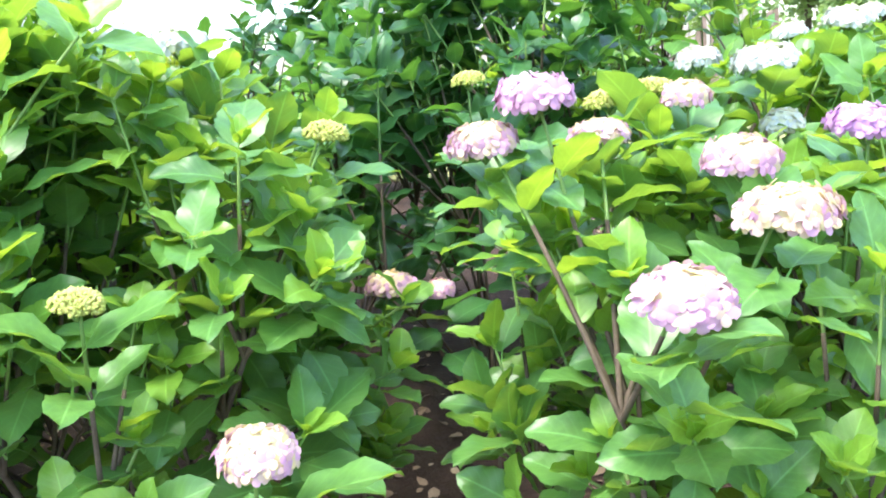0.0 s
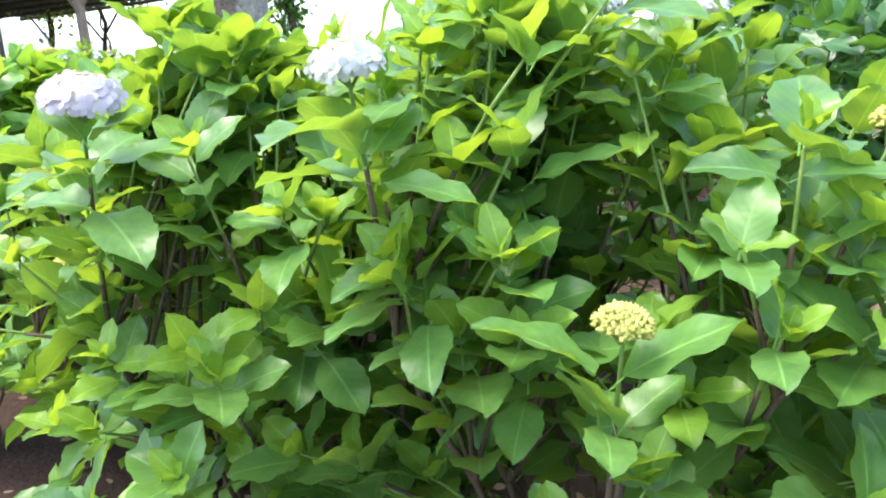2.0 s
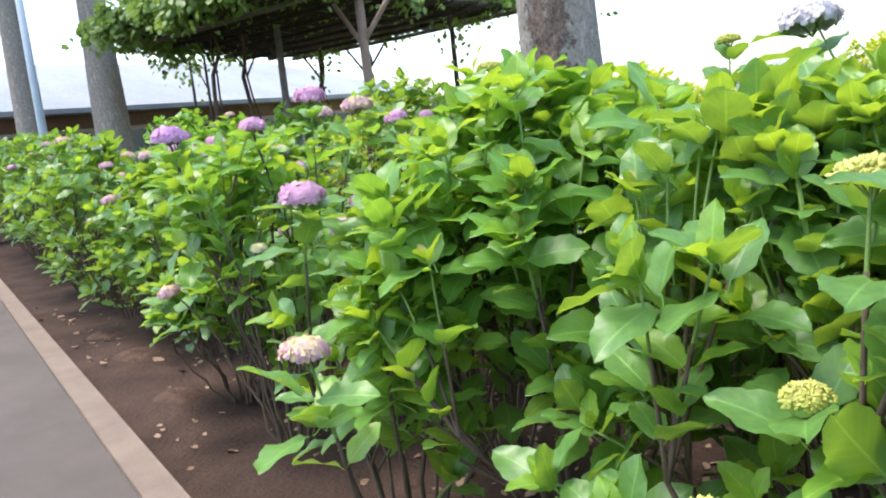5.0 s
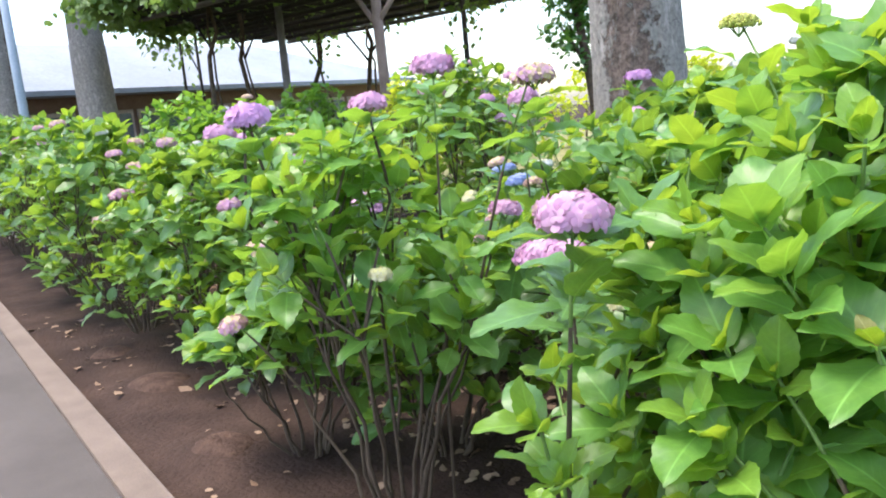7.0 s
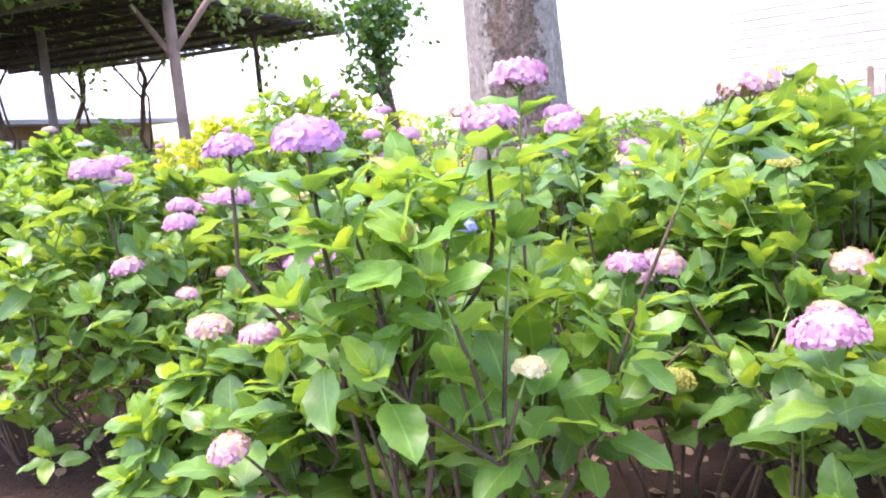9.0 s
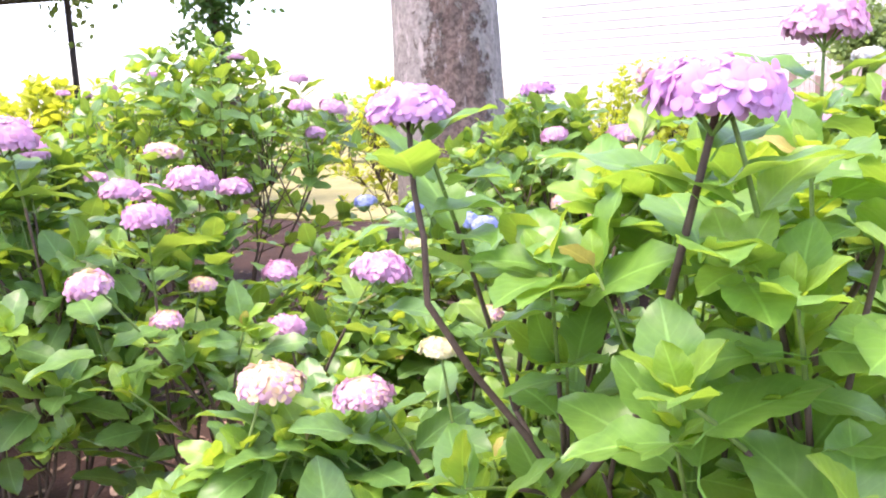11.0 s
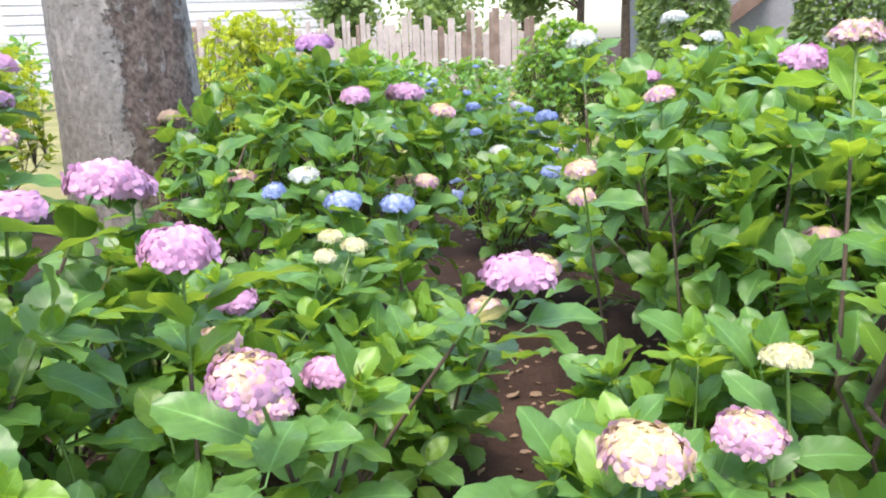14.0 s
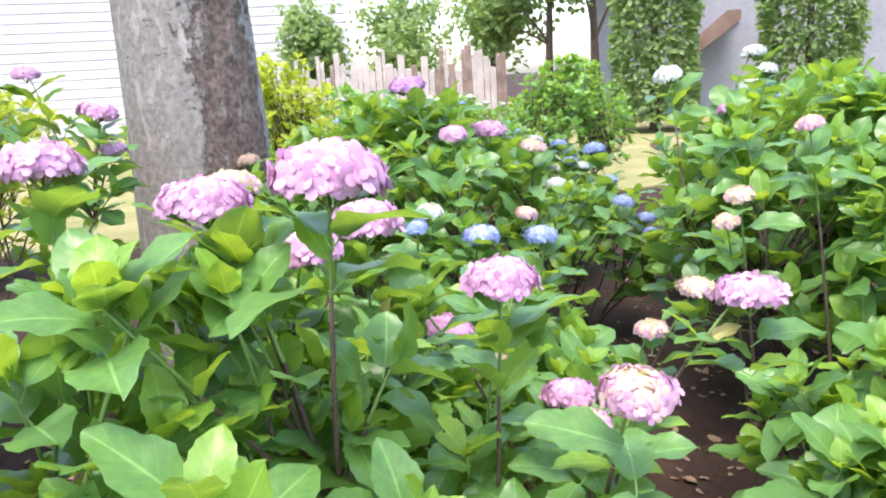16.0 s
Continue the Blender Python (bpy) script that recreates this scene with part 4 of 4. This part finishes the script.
# ---- pergola ----
def pergola():
    e = root("pergola", (-15.1, 12.8, 0), "wisteria pergola of rustic posts with a dark lattice roof", "pergola")
    rng = np.random.default_rng(31)
    hx, hy, z = 3.5, 3.5, 3.9
    # place, radius, and whether the post is straight timber, a crooked vine stem or a dark steel tube
    posts = ((3.6, -1.9, 0.085, "timber"), (2.5, 2.1, 0.055, "steel"), (0.3, -0.95, 0.075, "grey"), (-0.2, -2.2, 0.04, "vine"), (-0.6, -1.15, 0.04, "vine"),
             (-2.3, 2.7, 0.055, "vine"), (-1.3, 3.4, 0.055, "vine"), (-4.0, -0.1, 0.035, "steel"), (-3.8, 0.2, 0.035, "steel"))
    for x, y, r, sort in posts:
        a, b = Vector((x, y, 0)), Vector((x + rng.normal(0, 0.05), y, z))
        if sort == "vine":
            pts = [a.lerp(b, t / 9) + Vector((rng.normal(0, 0.09), rng.normal(0, 0.09), 0)) * (0 < t < 9) for t in range(10)]
            tubes("post", [(pts, [r * rng.uniform(0.8, 1.2) for _ in pts])], WOOD, e, 8)
            far = a + Vector((0.12, 0.05, 0))
            pts = [far.lerp(b, t / 9) + Vector((rng.normal(0, 0.08), rng.normal(0, 0.08), 0)) for t in range(10)]
            tubes("vine_stem", [(pts, [r * 0.5] * 10)], WOOD, e, 6)
        else:
            mat = {"timber": POSTWOOD, "grey": POSTGREY, "steel": DARKWOOD}[sort]
            tubes("post", [([a.lerp(b, t) for t in (0, 0.5, 1)], [r * 1.08, r, r * 0.95])], mat, e, 10)
        if sort == "steel" and x > 0:
            continue
        for s in (-1, 1):
            if sort == "timber" or rng.random() < 0.55:
                c = a.lerp(b, rng.uniform(0.77, 0.82))
                tubes("brace", [([c, b + Vector((s * rng.uniform(0.5, 0.8), 0.1, -0.04))], [r * 0.55, r * 0.5])], POSTWOOD if sort == "timber" else DARKWOOD, e, 6)

    def end(y):
        """The slanting far end of the roof."""
        return max(-4.0, -1.5 - 0.55 * (y + 3.0))

    for i in range(9):
        y = -hy + i * 2 * hy / 8
        tubes("beam", [([Vector((end(y) - 0.2, y, z)), Vector((0, y + rng.normal(0, 0.04), z - 0.03)), Vector((hx + 0.25, y, z))], [0.05] * 3)], POSTGREY if i in (1, 8) else DARKWOOD, e, 6)
    for i in range(44):
        x = -4.2 + i * (hx + 4.2) / 43 + rng.normal(0, 0.02)
        y = min(hy - 1, max(-hy - 0.3, (-1.5 - x) / 0.55 - 3.2))
        tubes("slat", [([Vector((x, y, z + 0.08)), Vector((x + rng.normal(0, 0.05), (y + hy) / 2, z + 0.07)), Vector((x + rng.normal(0, 0.05), hy + 0.25, z + 0.08))], [0.03] * 3)], DARKWOOD, e, 5)
    mats = []
    for _ in range(15000):
        y = rng.uniform(-hy - 0.5, hy + 0.1)
        x = rng.uniform(end(y) - 0.3, hx + 0.1)
        mats.append(leaf_matrix((x, y, z + 0.17 + abs(rng.normal(0, 0.2))), rng.normal(0, 1, 3), (rng.normal(0, 0.4), rng.normal(0, 0.4), 1), rng.uniform(0.14, 0.24)))
    # sprays of drooping leaflets along the edges, thick in some places and bare in others
    for _ in range(520):
        w = rng.random()
        if w < 0.45:
            x, y = rng.uniform(-1.4, hx), -hy - rng.uniform(0.0, 0.6)
        elif w < 0.82:
            y = rng.uniform(-hy, hy * 0.5)
            x = end(y) - rng.uniform(0.0, 0.5)
        else:
            x, y = (hx + 0.1, rng.uniform(-hy, hy)) if rng.random() < 0.35 else (rng.uniform(-hx, hx), hy + 0.15)
        thick = 0.5 + 0.9 * noise.noise((x * 0.9, y * 0.9, 2))
        if thick < 0.3:
            continue
        drop = rng.uniform(0.1, 0.7) * thick * (0.5 if y > hy else 1.0)
        out = Vector((rng.normal(0, 0.5), rng.normal(0, 0.5), 0))
        for k in range(16):
            t = rng.random()
            p = Vector((x, y, z + 0.3)) + out * t * 0.5 + Vector((0, 0, -t * t * drop - 0.1 * t)) + Vector(rng.normal(0, 0.07, 3))
            mats.append(leaf_matrix(p, (out.x + rng.normal(0, 0.5), out.y + rng.normal(0, 0.5), -0.6), (rng.normal(0, 0.5), rng.normal(0, 0.5), 1), rng.uniform(0.12, 0.2)))
    for px, py in ((2.5, 2.1), (-2.3, 2.7), (-4.0, -0.1)):
        for _ in range(60):
            mats.append(leaf_matrix(Vector((px, py, z - abs(rng.normal(0, 0.4)))) + Vector((rng.normal(0, 0.22), rng.normal(0, 0.22), 0)), (rng.normal(0, 0.6), rng.normal(0, 0.6), -0.5), (rng.normal(0, 0.6), rng.normal(0, 0.6), 1), rng.uniform(0.11, 0.18)))
    link_mesh("wisteria", leaves_mesh("wisteria", LEAF_LOW, mats, rng, LEAF_WISTERIA), None, e, "hanging green wisteria leaves")["kind"] = "stuff"


pergola()


# ---- buildings ----
def hall():
    """A long low building with a broad pale roof behind the pergola."""
    a, b = Vector((-22.0, 9.3, 0)), Vector((-21.6, 21.3, 0))
    mid = (a + b) / 2
    w = math.atan2(b.y - a.y, b.x - a.x)
    e = root("low_hall", mid, "long low hall with brown walls and a pale roof", "building")
    m = Matrix.Rotation(w, 4, "Z")
    L = (b - a).length / 2 + 1.5
    bm = bmesh.new()
    box(bm, (-L, -0.1, 0), (L, 5, 2.86), m)
    part("wall", bm, WALL_BROWN, e)
    bm = bmesh.new()
    pr = [(-0.9, 2.86), (-0.9, 2.98), (2.8, 4.5), (5.9, 2.98), (5.9, 2.86)]
    vs = [[bm.verts.new(m @ Vector((x * (1 - (3.6 / L if z > 4 else 0)), y, z))) for y, z in pr] for x in (-L - 0.6, L + 0.6)]
    for i in range(5):
        bm.faces.new((vs[0][i], vs[0][(i + 1) % 5], vs[1][(i + 1) % 5], vs[1][i]))
    bm.faces.new(vs[0][::-1])
    bm.faces.new(vs[1])
    bmesh.ops.recalc_face_normals(bm, faces=bm.faces)
    part("roof", bm, ROOF, e)
    for i in range(9):
        x = -L + 1.4 + i * (2 * L - 2.8) / 8
        bm = bmesh.new()
        box(bm, (x - 0.7, -0.16, 0.9), (x + 0.7, -0.1, 2.5), m, 0.01)
        wd = part("window", bm, PALEWOOD, e)
        for s in (-1, 1):
            bm = bmesh.new()
            box(bm, (x + s * 0.34 - 0.28, -0.175, 1.0), (x + s * 0.34 + 0.28, -0.165, 2.4), m)
            part("pane", bm, GLASSY, wd)


hall()


def lamp_pole():
    e = root("lamp_pole", (-16.72, 7.67, 0), "grey-blue painted steel pole at the bed's edge", "pole")
    tubes("shaft", [([(0, 0, 0), (0, 0, 2.5), (0, 0, 5.5)], [0.085, 0.075, 0.06])], GREYPAINT, e, 14)
    tubes("collar", [([(0, 0, 0), (0, 0, 0.25)], [0.12, 0.11])], GREYPAINT, e, 14)
    tubes("lamp_head", [([(0, 0, 5.45), (0.5, 0, 5.6), (1.0, 0, 5.62)], [0.05, 0.07, 0.09])], GREYPAINT, e, 10)


lamp_pole()


def white_house():
    a, b = Vector((-3.5, 43, 0)), Vector((12.5, 38, 0))
    mid = (a + b) / 2
    e = root("white_house", mid, "large white house with pale horizontal siding", "building")
    m = Matrix.Rotation(math.atan2(b.y - a.y, b.x - a.x), 4, "Z")
    L = (b - a).length / 2
    bm = bmesh.new()
    box(bm, (-L, 0, 0), (L, 8, 9.2), m)
    part("wall", bm, WALL_WHITE, e)
    for i in range(22):
        bm = bmesh.new()
        z = 0.1 + i * 0.41
        box(bm, (-L, -0.09, z), (L, 0.0, z + 0.36), m)
        part("siding_board", bm, WALL_WHITE, e)
    bm = bmesh.new()
    pr = [(-0.7, 9.2), (-0.7, 9.35), (4, 11.8), (8.7, 9.35), (8.7, 9.2)]
    vs = [[bm.verts.new(m @ Vector((x, y, z))) for y, z in pr] for x in (-L - 0.6, L + 0.6)]
    for i in range(5):
        bm.faces.new((vs[0][i], vs[0][(i + 1) % 5], vs[1][(i + 1) % 5], vs[1][i]))
    bm.faces.new(vs[0][::-1])
    bm.faces.new(vs[1])
    bmesh.ops.recalc_face_normals(bm, faces=bm.faces)
    part("roof", bm, ROOF, e)


white_house()


def stair_house():
    e = root("stair_house", (15.6, 19.3, 0), "grey house with an outdoor red-brown staircase", "building")
    m = Matrix.Rotation(radians(-52), 4, "Z")
    bm = bmesh.new()
    box(bm, (-4, 0, 0), (8, 6, 6), m)
    part("wall", bm, plain("grey_wall", (0.25, 0.25, 0.265), (0.32, 0.32, 0.335), 0.7, 0.8, 0.2, 0.01), e)
    for k in range(16):
        bm = bmesh.new()
        box(bm, (-3.5 + k * 0.24, -1.0, 0.18 * k + 0.14), (-3.2 + k * 0.24, -0.1, 0.18 * k + 0.19), m)
        part("step", bm, WALL_BROWN, e)
    for y in (-1.05, -0.08):
        bm = bmesh.new()
        vs = [bm.verts.new(m @ Vector(v)) for v in ((-3.6, y, 0), (-3.2, y, 0), (0.7, y, 2.9), (0.7, y, 3.2), (0.3, y, 3.2))]
        f = bm.faces.new(vs)
        r = bmesh.ops.extrude_face_region(bm, geom=[f])
        for v in r["geom"]:
            if isinstance(v, bmesh.types.BMVert):
                v.co += m.to_3x3() @ Vector((0, 0.05, 0))
        bmesh.ops.recalc_face_normals(bm, faces=bm.faces)
        part("stringer", bm, WALL_BROWN, e)


stair_house()


def board_fence():
    """Upright pale boards of uneven height on two rails; their colour carries the haze."""
    rng = np.random.default_rng(44)
    a, b = Vector((0.2, 30.0, 0)), Vector((9.9, 23.2, 0))
    e = root("board_fence", a, "fence of tall uneven wooden boards, haze lightened into their pale colour", "fence")
    d = (b - a).normalized()
    m = Matrix.Rotation(math.atan2(d.y, d.x), 4, "Z")
    L = (b - a).length
    for z in (0.6, 1.45):
        bm = bmesh.new()
        box(bm, (0, 0.03, z), (L, 0.08, z + 0.08), m)
        part("rail", bm, POSTWOOD, e)
    x = 0.0
    while x < L:
        w = rng.uniform(0.10, 0.24)
        h = rng.uniform(1.9, 2.7)
        bm = bmesh.new()
        box(bm, (x, -0.02 + rng.uniform(-0.02, 0.02), 0), (x + w, 0.028, h), m @ Matrix.Translation((0, 0, 0)))
        for v in bm.verts:
            if v.co.z > 1 and rng.random() < 0.5:
                v.co.z -= 0.06
        part("board", bm, PALEWOOD if rng.random() < 0.75 else POSTWOOD, e)
        x += w + rng.uniform(0.005, 0.03)


board_fence()

# far trees and clipped columns
for k, (x, y, tall, spread, label) in enumerate(((8.6, 33.3, 4.6, 1.3, "grey-green tree before the white house"), (11.0, 31.8, 5.2, 1.9, "broad garden tree behind the fence"), (12.6, 27.0, 5.6, 1.8, "dark garden tree behind the fence"), (12.1, 23.5, 8.4, 1.6, "bent garden tree with a bare trunk"), (11.6, 20.8, 8.2, 1.5, "dark-trunked tree beside the clipped column"))):
    leafy_tree((x, y, 0), tall, spread, 60 + k, label, 0.17, 0.30, 3600, LEAF_FAR, 0.36 if tall < 8 else 0.58, (0.3 if k % 2 else -0.2, 0))


def ivy_column(place, r, tall, seed):
    rng = np.random.default_rng(seed)
    e = root("clipped_tree", place, "tall clipped evergreen column of dense leaves", "tree")
    tubes("trunk", [([(0, 0, -0.05), (0, 0, tall * 0.9)], [0.14, 0.05])], WOOD, e, 8)
    mats = []
    for _ in range(6500):
        w, z = rng.uniform(0, 6.283), rng.uniform(0.3, tall)
        rr = r * (1 + 0.15 * noise.noise((math.cos(w) * 2, math.sin(w) * 2, z * 1.5 + seed))) * min(1, (tall - z) * 1.2 + 0.25) * rng.uniform(0.8, 1.05)
        mats.append(leaf_matrix((math.cos(w) * rr, math.sin(w) * rr, z), (math.cos(w), math.sin(w), rng.normal(0, 0.6)), (rng.normal(0, 0.5), rng.normal(0, 0.5), 1), rng.uniform(0.14, 0.26)))
    link_mesh("crown", leaves_mesh("crown", LEAF_LOW, mats, rng, LEAF_FAR), None, e)["kind"] = "stuff"


ivy_column((9.1, 16.4, 0), 0.95, 5.2, 71)
ivy_column((12.4, 14.2, 0), 1.1, 5.0, 72)


def far_hedge(a, b, tall, seed, mat, label):
    """A loose far hedge of leaf clumps on a row of stems."""
    rng = np.random.default_rng(seed)
    a, b = Vector(a), Vector(b)
    e = root("hedge", a, label, "hedge", "far hedges")
    L, mats = (b - a).length, []
    n = int(L / 0.9)
    for i in range(n):
        c = (b - a) * ((i + 0.5) / n) + Vector((rng.normal(0, 0.2), rng.normal(0, 0.2), 0))
        tubes("stem", [([c, c + Vector((rng.normal(0, 0.1), 0, tall * 0.7))], [0.04, 0.02])], WOOD, e, 6)
        h = tall * rng.uniform(0.75, 1.12)
        for _ in range(150):
            w, z = rng.uniform(0, 6.283), h * rng.random() ** 0.7
            rr = rng.uniform(0.4, 0.85) * math.sqrt(max(0.05, 1 - (z / h) ** 3))
            mats.append(leaf_matrix(c + Vector((math.cos(w) * rr, math.sin(w) * rr, z)), rng.normal(0, 1, 3), (rng.normal(0, 0.5), rng.normal(0, 0.5), 1), rng.uniform(0.2, 0.36)))
    link_mesh("crown", leaves_mesh("crown", LEAF_LOW, mats, rng, mat), None, e)["kind"] = "stuff"


far_hedge((-24.0, 22.5, 0), (-13.5, 27.5, 0), 2.6, 81, LEAF_GOLD, "loose yellow-green hedge beyond the pergola")
far_hedge((-13.5, 25.5, 0), (-4.0, 29.5, 0), 2.1, 82, LEAF_YOUNG, "loose light green hedge across the lawn")
far_hedge((-3.0, 18.5, 0), (4.5, 20.5, 0), 1.3, 83, LEAF_YOUNG, "low light green hedge before the board fence")
